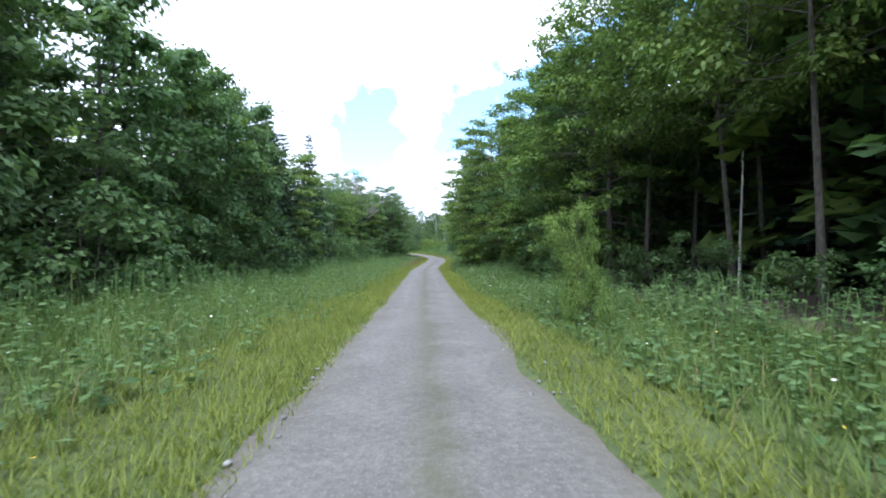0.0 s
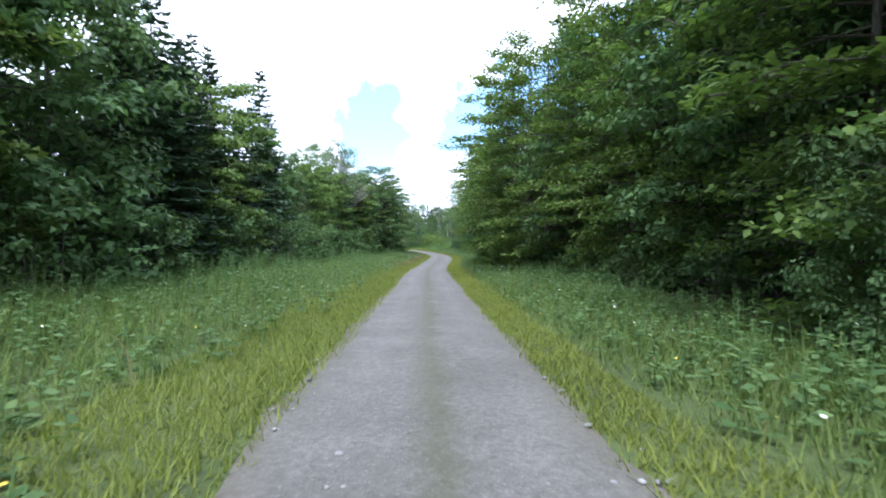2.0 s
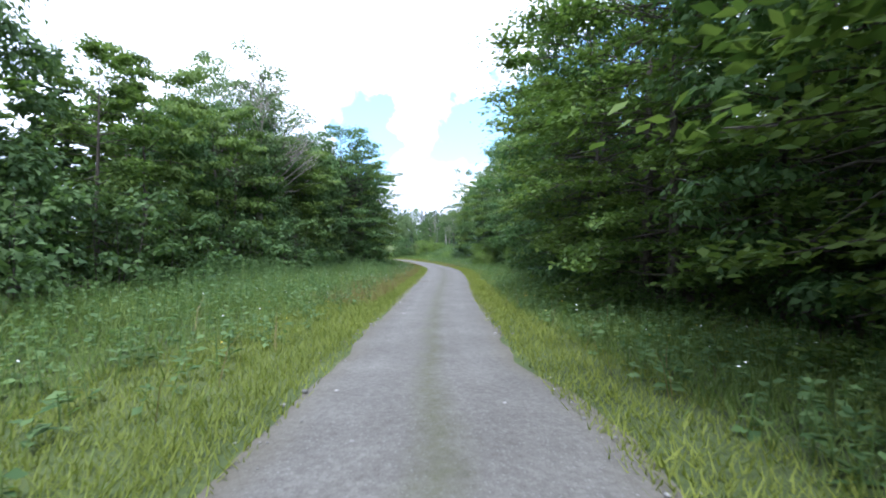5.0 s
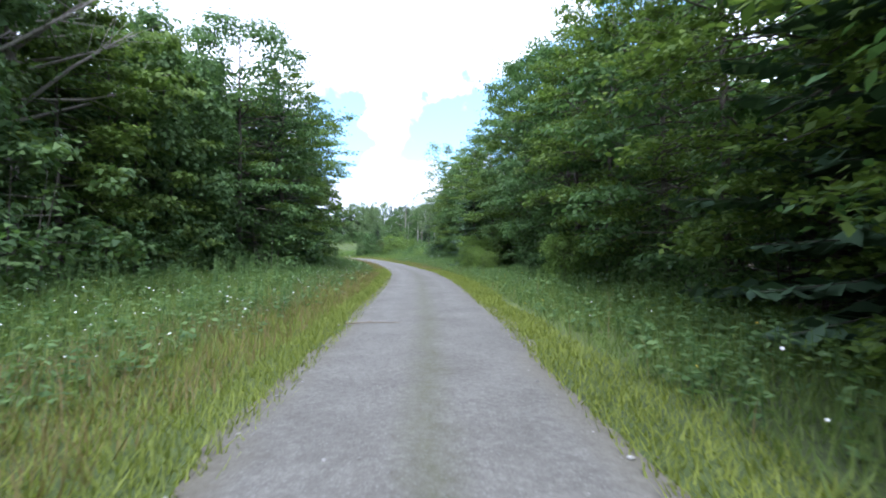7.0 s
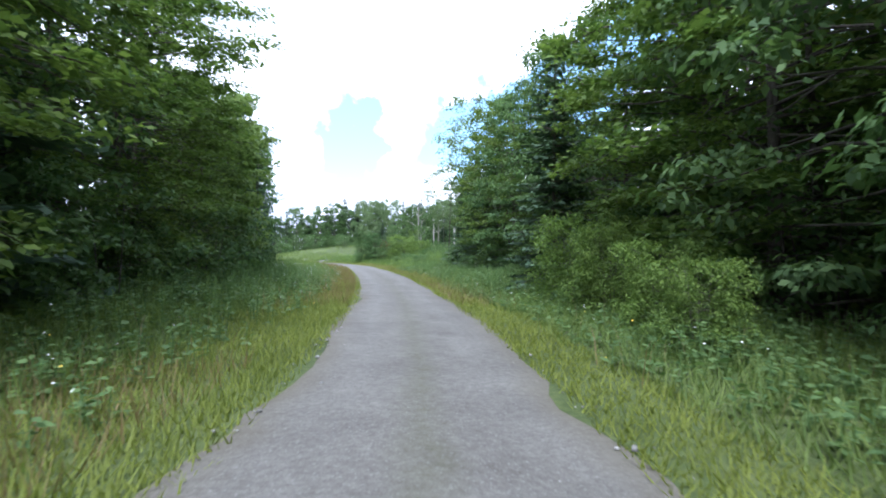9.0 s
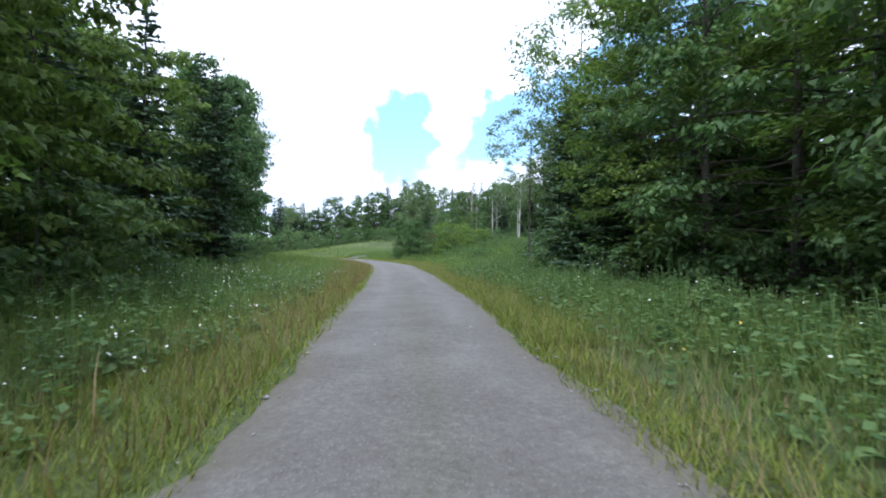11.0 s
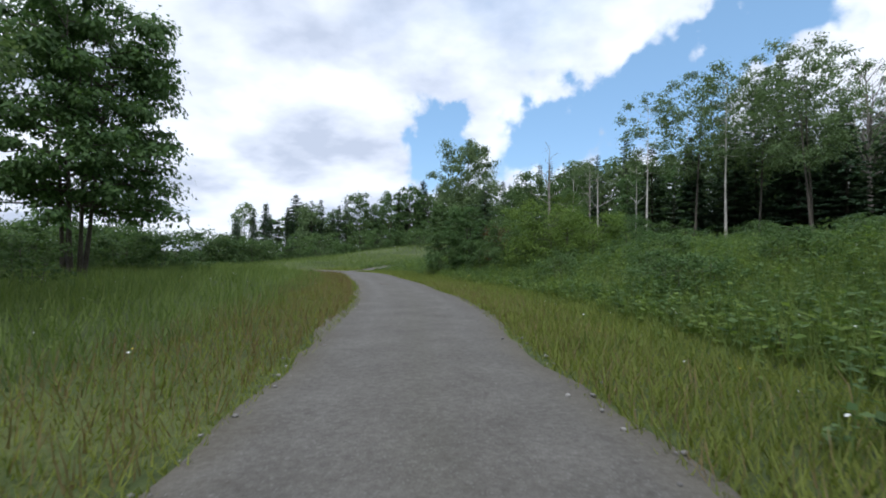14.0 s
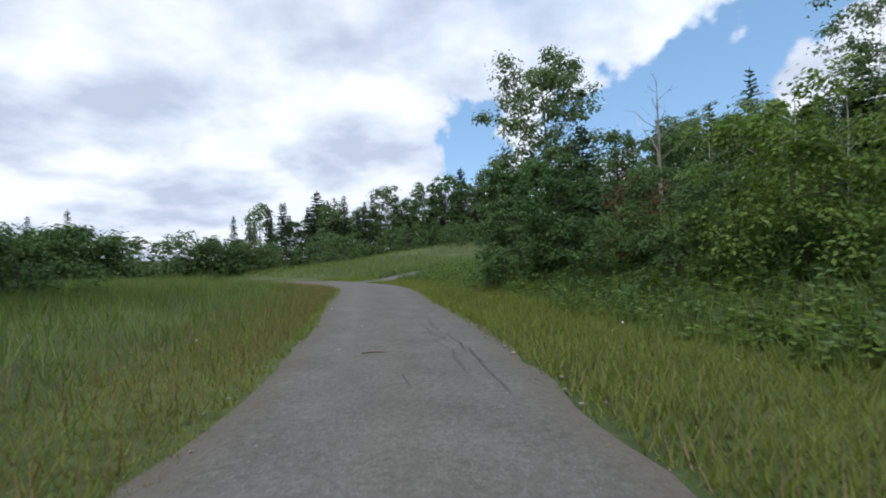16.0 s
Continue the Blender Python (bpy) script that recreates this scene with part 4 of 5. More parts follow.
for x, y, tall in ((-9.8, 165.3, 2.2), (-12.2, 168.2, 2.0), (-7.4, 158.2, 1.3), (-4.6, 153.6, 1.0), (-1.3, 150.4, 1.2), (2.6, 149.3, 1.4), (4.3, 155.4, 1.3), (2.7, 161.3, 1.4), (5.7, 166.8, 1.5), (-1.0, 167.2, 1.6), (8.7, 160.3, 1.5), (2.4, 173.3, 1.6), (8.6, 174.9, 1.6), (-16.4, 173.0, 2.0), (-13.6, 171.2, 2.2)):
    plant("shrub", x, y, tall, 1.3)

# birches and poplars above the bank, with dark conifers among them
for x, y, tall, which in ((0.7, 176.4, 12.2, 1), (4.4, 176.0, 14.2, 0), (6.0, 174.0, 13.4, 1), (8.5, 174.4, 13.2, 0), (11.1, 172.2, 14.6, 0), (8.8, 168.0, 12.4, 0), (15.2, 189.6, 15.0, 0), (18.9, 182.1, 15.3, 1), (-0.8, 197.1, 10.3, 1), (8.5, 193.0, 15.2, 1)):
    plant("poplar", x, y, tall, 1.0, which, lean=5.0)
for x, y, tall, wide in ((12.6, 179.2, 16.0, 0.85), (11.2, 181.0, 13.8, 0.85), (16.9, 184.4, 15.8, 0.85), (8.8, 190.6, 11.6, 0.8), (20.2, 184.6, 14.4, 0.9), (14.6, 174.4, 11.0, 1.1), (0.9, 203.0, 12.4, 0.8)):
    plant("spruce", x, y, tall, wide, 0)
for x, y, tall in ((2.8, 182.6, 8.8), (5.9, 181.0, 9.6), (8.9, 179.4, 9.4), (12.2, 176.2, 10.4), (15.6, 178.0, 10.4), (17.6, 174.0, 10.0), (20.6, 170.0, 10.5), (10.2, 183.8, 10.4)):
    plant("spruce", x, y, tall, 1.35, 1)
plant("dead", 19.8, 180.2, 15.5, 1.2, 1)
plant("spruce", 4.7, 203.6, 15.6, 0.8, 0)
for x, y, tall in ((12.9, 193.8, 12.6), (17.4, 185.4, 12.0), (23.6, 181.7, 14.0), (9.3, 199.6, 11.3), (1.2, 201.2, 10.0), (-6.5, 214.8, 13.6), (-4.8, 216.2, 13.8), (26.5, 189.2, 13.3), (-3.4, 200.9, 8.6), (19.5, 195.5, 13.3)):
    plant("spruce", x, y, tall, 0.85, 0)
for x, y, tall in ((-1.1, 207.7, 12.0), (-8.0, 199.4, 9.3), (3.4, 198.6, 10.6), (-11.1, 207.2, 8.6), (11.1, 204.4, 12.0), (16.5, 202.0, 13.3), (23.3, 199.7, 13.3), (29.4, 184.0, 13.3), (28.6, 174.7, 14.0), (24.9, 169.1, 12.6), (30.2, 194.7, 14.0), (-5.0, 192.9, 7.3), (7.1, 190.8, 8.0), (13.8, 190.5, 8.6), (35.0, 179.0, 14.6), (21.3, 175.0, 10.6), (-12.4, 195.1, 5.3), (1.3, 186.5, 6.7)):
    plant("edge", x, y, tall, 1.05)
bank_rng = random.Random(41)
for i in range(17):
    x = -3.0 + 2.4 * i + bank_rng.uniform(-0.8, 0.8)
    plant(bank_rng.choice(["edge", "thin_spruce", "spruce"]), x, 195.5 - 0.35 * x + bank_rng.uniform(-2, 2), 7.5 + 0.11 * x + bank_rng.uniform(-0.8, 1.2), 1.15)
for i in range(13):
    plant("edge", -2.0 + 3.4 * i, 209.0 - 0.5 * i + bank_rng.uniform(-2, 2), bank_rng.uniform(9.5, 12.5), 1.3)
for i in range(18):  # clumps of low shrubs along the foot of the bank
    y = bank_rng.uniform(139, 172)
    plant_by("shrub", y, bank_rng.uniform(6.5, 12.0), bank_rng.uniform(0.8, 1.5), 1.4)
for i in range(26):
    x, y = bank_rng.uniform(-6, 24), bank_rng.uniform(150, 184)
    if x > -6 + 0.25 * (162 - y) and not (y < 158 and x < -2):
        plant("shrub", x, y, bank_rng.uniform(0.7, 1.3), 1.5)

# ---- the far edge of the meadow ----
edge_rng = random.Random(23)
for i in range(42):
    x = -84 + 2.25 * i + edge_rng.uniform(-1, 1)
    y = 252 + 0.12 * (x + 50) + edge_rng.uniform(-3, 3)
    kind = edge_rng.choice(["thin_spruce", "edge", "thin_spruce", "thin_spruce"])
    plant(kind, x, y, edge_rng.uniform(12.0, 17.0), 0.95)
for i in range(22):
    x = -83 + 4.6 * i + edge_rng.uniform(-1.5, 1.5)
    plant(edge_rng.choice(["edge", "thin_spruce"]), x, 262 + 0.12 * (x + 50) + edge_rng.uniform(-3, 3), edge_rng.uniform(12.0, 15.5), 1.2)
for i in range(20):
    plant("far", -82 + 4.8 * i + edge_rng.uniform(-1, 1), 272 + 0.12 * (-32 + 4.8 * i) + edge_rng.uniform(-3, 3), edge_rng.uniform(11.0, 13.5), 1.8)
for i in range(16):
    plant("far", -176 + 4.6 * i + edge_rng.uniform(-1, 1), 236 + 0.1 * i + edge_rng.uniform(-4, 4), edge_rng.uniform(7.0, 9.5), 1.7)
for i in range(24):
    plant("bush", -82 + 3.5 * i + edge_rng.uniform(-1.5, 1.5), 246 + 0.12 * (-32 + 3.5 * i) + edge_rng.uniform(-2, 2), edge_rng.uniform(2.5, 5.0), 1.3)
plant("thin_spruce", -70.1, 256.7, 19.0, 1.7)
plant("spruce", -65.0, 255.6, 17.0, 1.0)
plant("thin_spruce", -34.7, 256.5, 18.0, 1.4)
plant("thin_spruce", -30.3, 255.8, 16.3, 1.4)
for i in range(40):
    f = 0.8 * i / 39
    x, y, tall = -85.1 + 40.9 * f + edge_rng.uniform(-2, 2), 159.3 + 58.1 * f + edge_rng.uniform(-2.5, 2.5), edge_rng.uniform(2.8, 5.8)
    if abs(beside(x, y)[0][0]) > 3.2:
        plant("bush", x, y, tall, 1.3)
for i in range(20):
    f = 0.8 * i / 19
    x, y, tall = -88.3 + 39.6 * f + edge_rng.uniform(-2, 2), 168.5 + 58.0 * f + edge_rng.uniform(-2.5, 2.5), edge_rng.uniform(3.6, 5.4)
    if abs(beside(x, y)[0][0]) > 3.2:
        plant("edge", x, y, tall, 1.3)
for x, y, tall in ((-68.4, 194.8, 8.6), (-72.3, 193.3, 8.0), (-57.1, 208.8, 8.2)):
    plant("thin_spruce", x, y, tall)
for x, y, tall in ((-47.2, 222.6, 4.5), (-38.2, 228.4, 4.0), (-51.6, 230.4, 5.3), (-28.7, 224.9, 3.5), (-44.8, 240.0, 5.3), (-60.1, 240.6, 6.7), (-19.2, 221.4, 3.2), (-33.3, 238.0, 3.5)):
    plant("shrub", x, y, tall, 1.3)

# light shrubs on the verge before the last of the wood
for y, d, tall in ((92.6, 4.7, 1.5), (94.6, 5.1, 1.8), (97.4, 5.3, 2.2), (100.2, 5.6, 2.7)):
    plant_by("great_shrub", y, d, tall, 0.95, 0)

# ---- the wood further back ----


def deep_wood(name, x, y, label, leaves=280, seed=61):
    """Many plain trees: a bare stem each and a tall crown of large leaf sprays."""
    rng = np.random.default_rng(seed)
    n = len(x)
    tall, z = rng.uniform(9.0, 12.5, n), height(x, y)
    wide = rng.uniform(2.0, 3.0, n)
    f = rng.uniform(0.06, 1.0, (n, leaves))
    girth = wide[:, None] * np.sqrt(np.clip(1.02 - f, 0.02, 1)) * (0.6 + 0.4 * np.sin(np.pi * np.clip(f * 1.3, 0, 1)))
    way, out = rng.uniform(0, 2 * np.pi, (n, leaves)), rng.uniform(0.25, 1.0, (n, leaves)) ** 0.5
    centre = np.stack([x[:, None] + girth * out * np.cos(way), y[:, None] + girth * out * np.sin(way), z[:, None] + f * tall[:, None]], -1)
    verts, tris = leaf_tris(rng, centre.reshape(-1, 3), 1.0, 0.7, 0.85)
    corner = 2 * np.pi * np.arange(3) / 3
    ring = np.stack([np.cos(corner), np.sin(corner)], -1) * 0.11
    foot, top = np.empty((n, 3, 3)), np.empty((n, 3, 3))
    for end, up, thick in ((foot, -0.2 + 0 * tall, 1.0), (top, tall * 0.9, 0.3)):
        end[..., :2] = np.stack([x, y], -1)[:, None] + ring * thick
        end[..., 2] = (z + up)[:, None]
    stems = np.concatenate([foot, top], 1).reshape(-1, 3)
    base = (6 * np.arange(n))[:, None]
    sides = np.concatenate([base + [a, (a + 1) % 3, 3 + (a + 1) % 3, 3 + a] for a in range(3)])
    thing = tagged(new(name), label, "woodland", kind="stuff")
    array_object("crowns", verts, tris, M_MAPLE, thing)
    array_object("stems", stems, sides, M_BARK, thing)


wood_rng = np.random.default_rng(62)
wx = np.concatenate([wood_rng.uniform(-75, -31, 190), wood_rng.uniform(26, 72, 190)])
wy = wood_rng.uniform(-30, 132, 380)
deep_wood("woodland", wx[:190], wy[:190], "dense green broadleaf wood reaching far back from the road")
deep_wood("woodland", wx[190:], wy[190:], "dense green broadleaf wood behind the roadside trees", seed=63)
deep_wood("woodland", wood_rng.uniform(34, 80, 110), wood_rng.uniform(136, 235, 110), "dense green wood above the bank", seed=64)

# ---- grass, weeds and flowers ----
veg = np.random.default_rng(31)


def scatter(count, y0, y1, near, far, sides=(-1, 1), thin_far=0.0):
    """Roots beside the road: distances between near(y) and far(y, side)."""
    y = veg.uniform(y0, y1, count)
    side = veg.choice(sides, count)
    a = near(y)
    b = far(y, side)
    d = (a + (b - a) * veg.uniform(0, 1, count) ** (1.0 + thin_far)) * side
    k = np.clip(np.searchsorted(ROAD[:, 1], y), 0, len(ROAD) - 1)
    x, yy = ROAD[k, 0] + d * ROAD_TURN[k, 1], y - d * ROAD_TURN[k, 0]
    real, _ = beside(x, yy)
    ok = np.abs(real) > half_width(yy) - 0.18 * veg.random(len(yy))
    if y1 > 180:
        ok &= np.abs(beside(x, yy, TRACK)[0]) > 1.1
    return x[ok], yy[ok], real[ok]


def blades(name, roots, tall, wide, lean, mat, label, category, short=False):
    """Grass blades: a bent, tapering strip of three triangles each."""
    x, y, _ = roots
    n = len(x)
    z = height(x, y) - 0.02
    way = veg.uniform(0, 2 * np.pi, n)
    face = way + np.pi / 2 + veg.normal(0, 0.4, n)
    tip = tall * veg.uniform(0.6, 1.3, n)
    bend = tip * lean * veg.uniform(0.3, 1.6, n)
    w = wide * veg.uniform(0.6, 1.4, n) * 0.5
    cx, cy = np.cos(face) * w, np.sin(face) * w
    ox, oy = np.cos(way) * bend, np.sin(way) * bend
    v = np.empty((n, 5, 3))
    v[:, 0] = np.stack([x - cx, y - cy, z], 1)
    v[:, 1] = np.stack([x + cx, y + cy, z], 1)
    v[:, 2] = np.stack([x + cx * 0.8 + ox * 0.32, y + cy * 0.8 + oy * 0.32, z + tip * 0.58], 1)
    v[:, 3] = np.stack([x - cx * 0.8 + ox * 0.32, y - cy * 0.8 + oy * 0.32, z + tip * 0.58], 1)
    v[:, 4] = np.stack([x + ox, y + oy, z + tip * (1 - 0.25 * lean)], 1)
    if short:
        return tagged(array_object(name, v[:, [0, 1, 4]], np.arange(3 * n).reshape(-1, 3), mat), label, category, kind="stuff")
    base = (np.arange(n) * 5)[:, None]
    tris = np.concatenate([base + [0, 1, 2], base + [0, 2, 3], base + [3, 2, 4]], 1).reshape(-1, 3)
    ob = array_object(name, v, tris, mat)
    return tagged(ob, label, category, kind="stuff")


def verge_far(y, side):
    left = np.where(y < 85, 9.4, 8.0) + 16.0 * step01(y, 122, 140)
    right = np.where(y < 58, 6.2, 7.0) + 10.0 * step01(y, 136, 150)
    return np.where(side < 0, left, right)


def rise(d):
    """How much taller the growth stands away from the road."""
    return np.clip(0.55 + 0.13 * (np.abs(d) - 2.4), 0.5, 1.3)


def strip(y, s):
    """The outer edge of the short grass, mown or driven over."""
    return half_width(y) + np.where(s < 0, 2.4, 1.2 + 2.2 * step01(y, 112, 132)) + 0.5 * waves(0.0 * y, 0.8 * y)


roots = scatter(235000, 1, 188, lambda y: half_width(y) - 0.16, strip, thin_far=0.15)
blades("short_grass", roots, 0.16, 0.019, 0.7, M_GRASS_SHORT, "short yellow-green grass along the road edge", "grass", short=True)
roots = scatter(70000, 112, 188, lambda y: half_width(y) + 0.1, lambda y, s: strip(y, s) + 0.4, sides=(1,))
blades("verge_grass", roots, 0.26, 0.022, 0.6, M_GRASS_SUNNY, "bright yellow-green grass on the road's verge", "grass", short=True)
roots = scatter(60000, 2, 112, lambda y: half_width(y) + 0.1, lambda y, s: strip(y, s), sides=(-1,), thin_far=0.2)
blades("verge_grass", roots, 0.2, 0.019, 0.6, M_GRASS_SUNNY, "yellow-green grass at the road's edge", "grass", short=True)


def off_strip(roots):
    """Leaves most of the short grass's strip free of taller growth."""
    x, y, d = roots
    keep = (np.abs(d) > strip(y, np.sign(d)) - 0.3) | (veg.random(len(x)) < 0.12)
    return x[keep], y[keep], d[keep]


roots = off_strip(scatter(270000, 1, 150, lambda y: half_width(y) + 0.9, verge_far, thin_far=-0.2))
blades("tall_grass", roots, 0.5 * rise(roots[2]), 0.020, 0.6, M_GRASS_TALL, "tall uncut green grass on the verges", "grass", short=True)
roots = off_strip(scatter(110000, 134, 195, lambda y: half_width(y) + 0.9, lambda y, s: np.where(s < 0, 38.0, 20.0), thin_far=0.5))
blades("meadow_grass", roots, 0.6 * rise(roots[2]), 0.026, 0.5, M_GRASS_TALL, "high green meadow grass in the clearing", "grass", short=True)
fx, fy = veg.uniform(-90, 20, 20000), veg.uniform(184, 255, 20000)
fd, _ = beside(fx, fy)
ft, _ = beside(fx, fy, TRACK)
keep = (np.abs(fd) > 2.3) & (np.abs(ft) > 1.4)
blades("far_meadow_grass", (fx[keep], fy[keep], fd[keep]), 0.5, 0.08, 0.6, M_GRASS_TALL, "pale grass of the far meadow", "grass", short=True)


def weeds(name, roots, tall, mat, label, leaves=11, leaf=0.14):
    """Upright leafy weeds: a thin stem each with pointed leaves all the way up."""
    x, y, _ = roots
    n = len(x)
    z = height(x, y)
    h = tall * veg.uniform(0.6, 1.3, n) * (1 + 0.4 * waves(1.7 * x + 3, 1.7 * y)) * rise(roots[2])
    lean = veg.normal(0, 0.12, (n, 2))
    f = veg.uniform(0.12, 1.0, (n, leaves))
    way = veg.uniform(0, 2 * np.pi, (n, leaves))
    size = leaf * veg.uniform(0.7, 1.4, (n, leaves)) * (1.25 - 0.6 * f)
    px = x[:, None] + lean[:, :1] * f * h[:, None]
    py = y[:, None] + lean[:, 1:] * f * h[:, None]
    pz = z[:, None] + f * h[:, None]
    out = np.stack([np.cos(way), np.sin(way), veg.uniform(-0.15, 0.5, (n, leaves))], -1) * size[..., None]
    side = np.stack([-np.sin(way), np.cos(way), veg.normal(0, 0.3, (n, leaves))], -1) * size[..., None] * 0.26
    root = np.stack([px, py, pz], -1)
    quad = np.stack([root, root + out * 0.5 + side, root + out - [0, 0, 0.02], root + out * 0.5 - side], 2).reshape(-1, 4, 3)
    w = 0.006
    stem = np.stack([np.stack([x - w, y, z], 1), np.stack([x + w, y, z], 1), np.stack([x + w + lean[:, 0] * h, y + lean[:, 1] * h, z + h], 1), np.stack([x - w + lean[:, 0] * h, y + lean[:, 1] * h, z + h], 1)], 1)
    v = np.concatenate([quad, stem]).reshape(-1, 3)
    ob = array_object(name, v, np.arange(len(v)).reshape(-1, 4), mat)
    return tagged(ob, label, "weeds", kind="stuff")


def weed_near(y):
    return half_width(y) + 1.0


weeds("tall_weeds", scatter(14000, 2, 138, weed_near, verge_far, thin_far=-0.35), 0.72, M_WEEDS, "leafy green weeds growing thick on the verges", leaves=8, leaf=0.15)


def bank_far(y, side):
    return 20.0 + 0 * y


weeds("bank_weeds", scatter(6000, 137, 186, lambda y: half_width(y) + 3.4, bank_far, sides=(1,)), 0.62, M_WEEDS, "high leafy weeds on the bank", leaves=8, leaf=0.18)
weeds("ferns", scatter(4500, 137, 186, lambda y: half_width(y) + 3.2, bank_far, sides=(1,)), 0.55, M_SHRUB, "pale green bracken among the weeds on the bank", leaves=9, leaf=0.2)
weeds("goldenrod", scatter(1100, 2, 155, lambda y: half_width(y) + 1.8, verge_far), 0.65, M_GRASS_TALL, "tall budding goldenrod stems in the grass", leaves=14, leaf=0.09)
roots = scatter(1200, 2, 160, lambda y: half_width(y) + 0.8, verge_far)
blades("seed_grass", roots, 0.7, 0.010, 0.35, M_SEEDS, "thin dry grass stalks with pale seed heads", "grass")

roots = scatter(14000, 100, 190, lambda y: half_width(y) + 0.1, lambda y, s: half_width(y) + 3.2, sides=(-1,), thin_far=0.3)
blades("dry_grass", roots, 0.42, 0.014, 0.4, M_RUSH, "thin reddish-brown dry grass along the road edge", "grass", short=True)
roots = scatter(7000, 58, 92, lambda y: half_width(y) + 0.6, lambda y, s: half_width(y) + 3.4, sides=(-1,))
blades("dry_grass", roots, 0.4, 0.014, 0.4, M_RUSH, "reddish bent grass in the verge", "grass", short=True)
roots = scatter(6000, 100, 160, lambda y: half_width(y) + 0.1, lambda y, s: half_width(y) + 2.2, sides=(1,), thin_far=0.2)
blades("dry_grass", roots, 0.36, 0.014, 0.4, M_SEEDS, "thin brown dry grass along the road edge", "grass", short=True)


def flowers(name, roots, tall, size, mat, label):
    """Small six-petalled discs on the tips of hidden stems."""
    x, y, _ = roots
    n = len(x)
    z = height(x, y) + tall * veg.uniform(0.6, 1.25, n)
    tilt = veg.normal(0, 0.35, (n, 2))
    w = np.arange(6) * np.pi / 3
    r = size * veg.uniform(0.6, 1.3, (n, 1))
    px, py = x[:, None] + r * np.cos(w), y[:, None] + r * np.sin(w)
    pz = z[:, None] + r * (np.cos(w) * tilt[:, :1] + np.sin(w) * tilt[:, 1:])
    ring = np.stack([px, py, pz], -1)
    k = (np.arange(n) * 6)[:, None]
    quads = np.concatenate([k + [0, 1, 2, 3], k + [0, 3, 4, 5]], 1).reshape(-1, 4)
    return tagged(array_object(name, ring, quads, mat), label, "flowers", kind="stuff")


flowers("daisies", scatter(1300, 2, 160, lambda y: half_width(y) + 0.7, verge_far), 0.55, 0.016, M_PETAL, "small white daisies scattered in the verge grass")
flowers("daisies", scatter(800, 106, 136, lambda y: half_width(y) + 1.0, lambda y, s: half_width(y) + 8.0, sides=(-1,)), 0.5, 0.016, M_PETAL, "thick patch of white daisies in the tall grass")
flowers("daisies", scatter(400, 66, 92, lambda y: half_width(y) + 1.2, lambda y, s: half_width(y) + 6.0, sides=(-1,)), 0.5, 0.014, M_PETAL, "white wild flowers among the verge weeds")
flowers("hawkweed", scatter(500, 2, 160, lambda y: half_width(y) + 0.5, verge_far), 0.5, 0.014, M_GOLD, "small yellow wild flowers in the grass")

flowers("white_blossoms", scatter(190, 116, 120.5, lambda y: half_width(y) + 2.4, lambda y, s: half_width(y) + 5.4, sides=(-1,)), 0.8, 0.018, M_PETAL, "tall stand of white wild flowers in the verge")
flowers("white_blossoms", scatter(90, 117, 120.5, lambda y: half_width(y) + 3.4, lambda y, s: half_width(y) + 5.2, sides=(1,)), 0.85, 0.018, M_PETAL, "white wild flowers before the dark firs")
weeds("flower_stalks", scatter(150, 116, 120.5, lambda y: half_width(y) + 2.4, lambda y, s: half_width(y) + 5.4), 1.25, M_WEEDS, "leafy stalks under the white flowers", leaves=9, leaf=0.1)

# ---- stones and scraps on the road ----


def stones(name, spots, low, high, label):
    """Rounded broken stones half sunk in the ground."""
    ball = bmesh.new()
    bmesh.ops.create_icosphere(ball, subdivisions=1, radius=1.0)
    ball.verts.index_update()
    shape = np.array([v.co for v in ball.verts])
    tris = np.array([[v.index for v in f.verts] for f in ball.faces])
    ball.free()
    x, y = spots
    n = len(x)
    size = low + (high - low) * veg.uniform(0, 1, n) ** 3
    z = np.interp(y, RISE_Y, RISE_Z) - 0.02
    spin = veg.uniform(0, 6.28, n)
    local = shape[None] * veg.uniform(0.7, 1.2, (n, len(shape), 1)) * (size[:, None, None] * np.array([1.2, 0.9, 0.6]))
    px = x[:, None] + local[..., 0] * np.cos(spin)[:, None] - local[..., 1] * np.sin(spin)[:, None]
    py = y[:, None] + local[..., 0] * np.sin(spin)[:, None] + local[..., 1] * np.cos(spin)[:, None]
    v = np.stack([px, py, z[:, None] + local[..., 2]], -1)
    faces = (np.arange(n)[:, None, None] * len(shape) + tris[None]).reshape(-1, 3)
    return tagged(array_object(name, v, faces, M_STONE), label, "stones", kind="stuff")


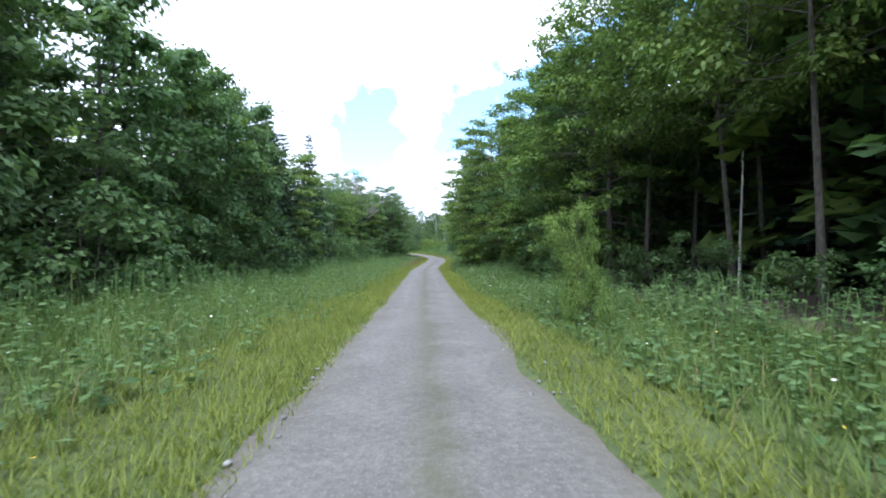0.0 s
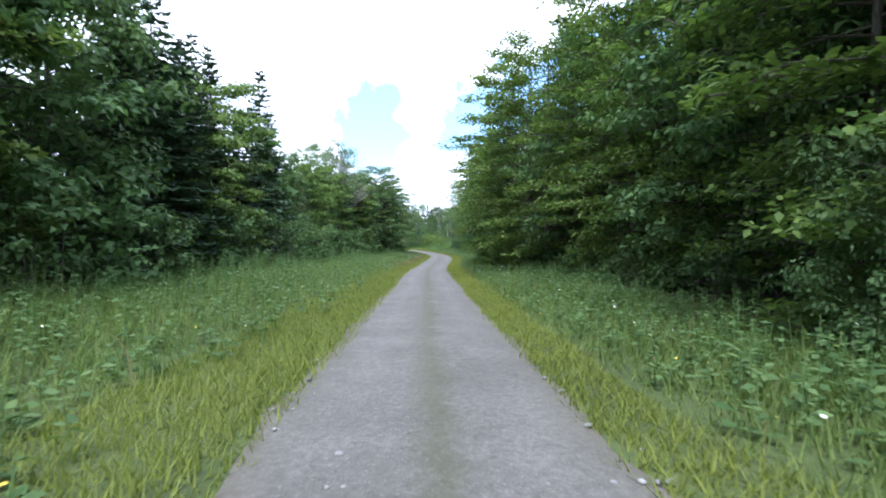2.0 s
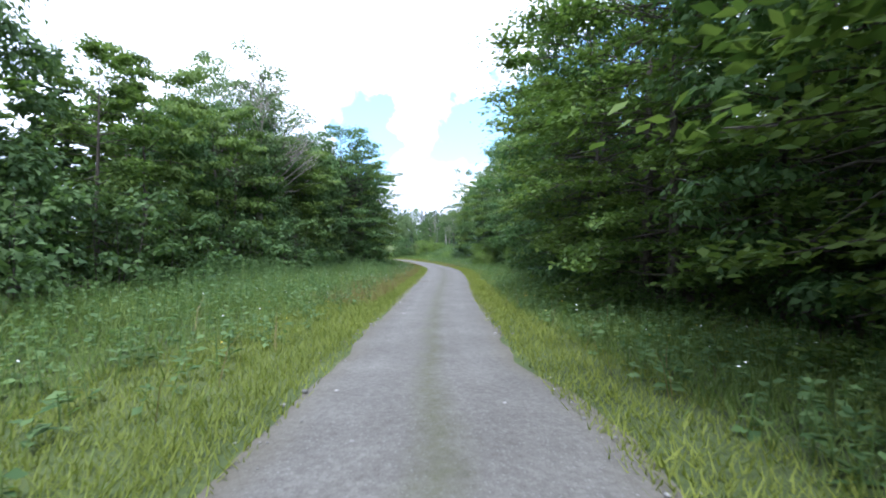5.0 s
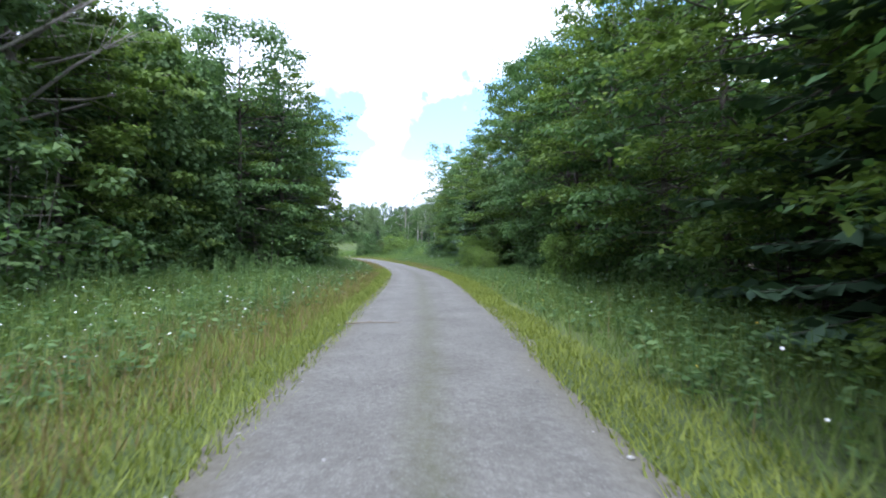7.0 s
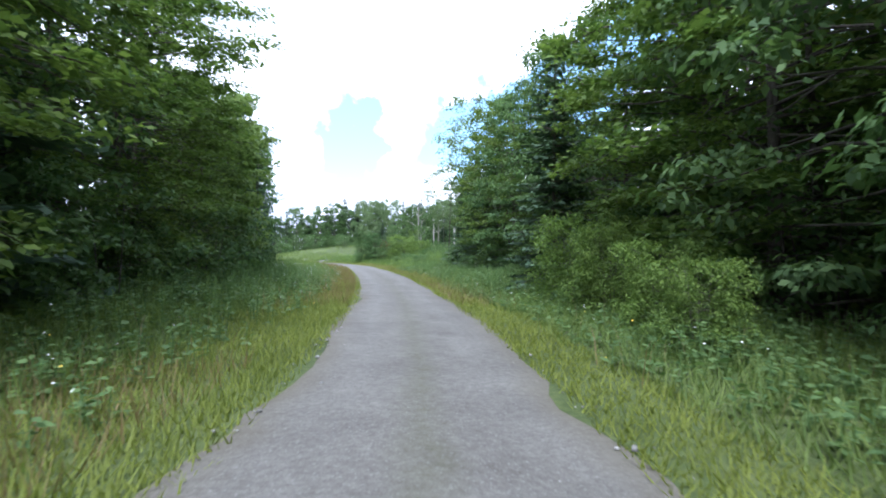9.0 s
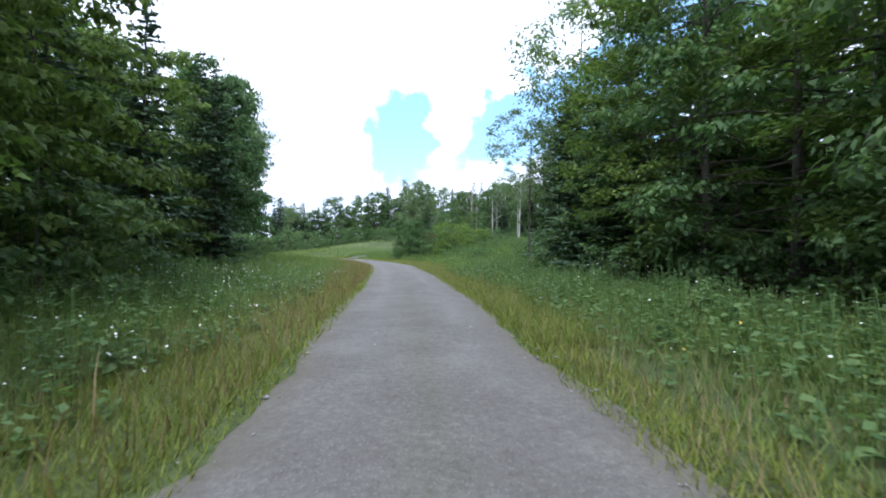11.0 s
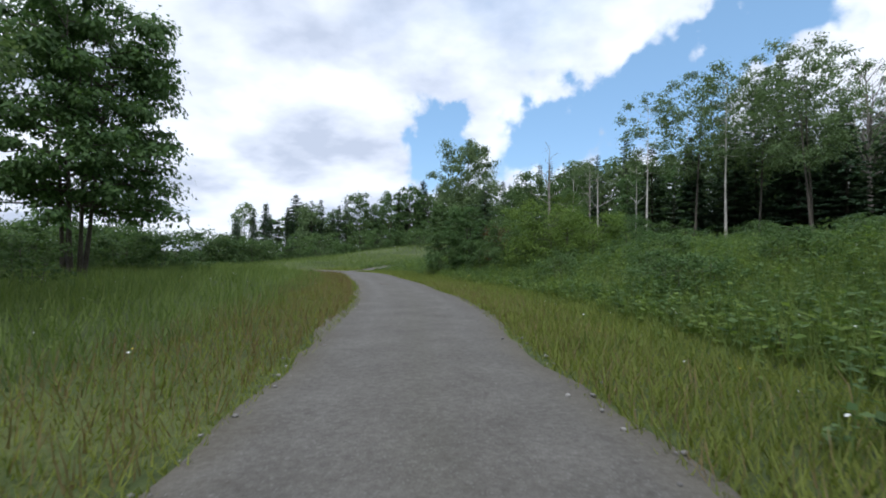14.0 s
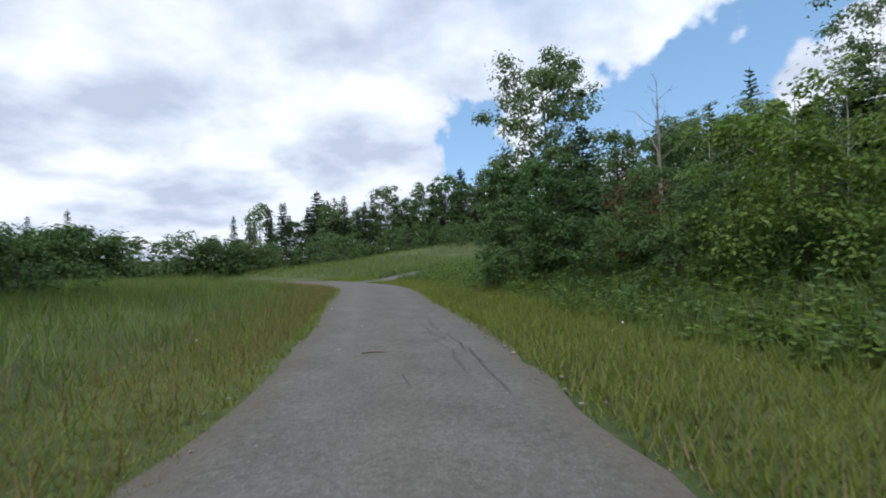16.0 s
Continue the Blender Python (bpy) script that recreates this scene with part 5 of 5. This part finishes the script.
k = veg.integers(np.searchsorted(ROAD[:, 1], 0), np.searchsorted(ROAD[:, 1], 175), 1900)
d = veg.choice([-1, 1], 1900) * (half_width(ROAD[k, 1]) * np.where(veg.random(1900) < 0.75, veg.normal(0.97, 0.07, 1900), veg.uniform(0, 1, 1900)))
stones("road_gravel", (ROAD[k, 0] + d * ROAD_TURN[k, 1], ROAD[k, 1] - d * ROAD_TURN[k, 0]), 0.008, 0.04, "loose broken stones along the road")


def fallen_stick(y, d, length, turn):
    x, yy = at_road(y, d)
    z = float(np.interp(yy, RISE_Y, RISE_Z)) + 0.012
    a = radians(turn)
    p = [(x + length * f * math.cos(a) + 0.02 * math.sin(9 * f), yy + length * f * math.sin(a), z + 0.01 * math.sin(5 * f)) for f in (0, 0.35, 0.7, 1.0)]
    fork = [p[1], (p[1][0] + 0.2 * length * math.cos(a + 0.7), p[1][1] + 0.2 * length * math.sin(a + 0.7), z + 0.02)]
    ob = mesh_object("stick", *join([tube(p, [0.014, 0.012, 0.009, 0.004], 5), tube(fork, [0.007, 0.003], 4)]), M_TWIG)
    tagged(ob, "dry fallen stick lying on the gravel", "stick")


fallen_stick(70.5, -1.6, 1.1, 14)
fallen_stick(43.0, 1.35, 0.5, 80)
fallen_stick(158.8, -0.55, 0.5, 20)


def crack(y0, y1, d0, d1, seed):
    """A tarred crack that wanders along the road."""
    rng = np.random.default_rng(seed)
    n = 44
    left, right = [], []
    off = rng.normal(0, 0.07, n).cumsum() * 0.6 + rng.normal(0, 0.045, n)
    for i in range(n):
        f = i / (n - 1)
        x, y = at_road(y0 + (y1 - y0) * f, d0 + (d1 - d0) * f + off[i] * math.sin(math.pi * f))
        z = float(np.interp(y, RISE_Y, RISE_Z)) + 0.004 - 0.045 * min(1, abs(d0 + (d1 - d0) * f) / 1.9) ** 4
        w = 0.004 + 0.016 * rng.random() ** 2 * math.sin(math.pi * (0.05 + 0.9 * f))
        left.append((x - w, y, z))
        right.append((x + w, y, z))
    faces = [(i, i + 1, n + i + 1, n + i) for i in range(n - 1)]
    ob = mesh_object("road_crack", left + right, [f[::-1] for f in faces], M_CRACK)
    tagged(ob, "dark broken crack in the road surface", "crack", kind="structure")


crack(156.3, 164.0, 1.15, 0.9, 1)
crack(157.2, 161.5, 0.85, 0.7, 2)
crack(156.5, 157.6, 0.1, 0.4, 3)
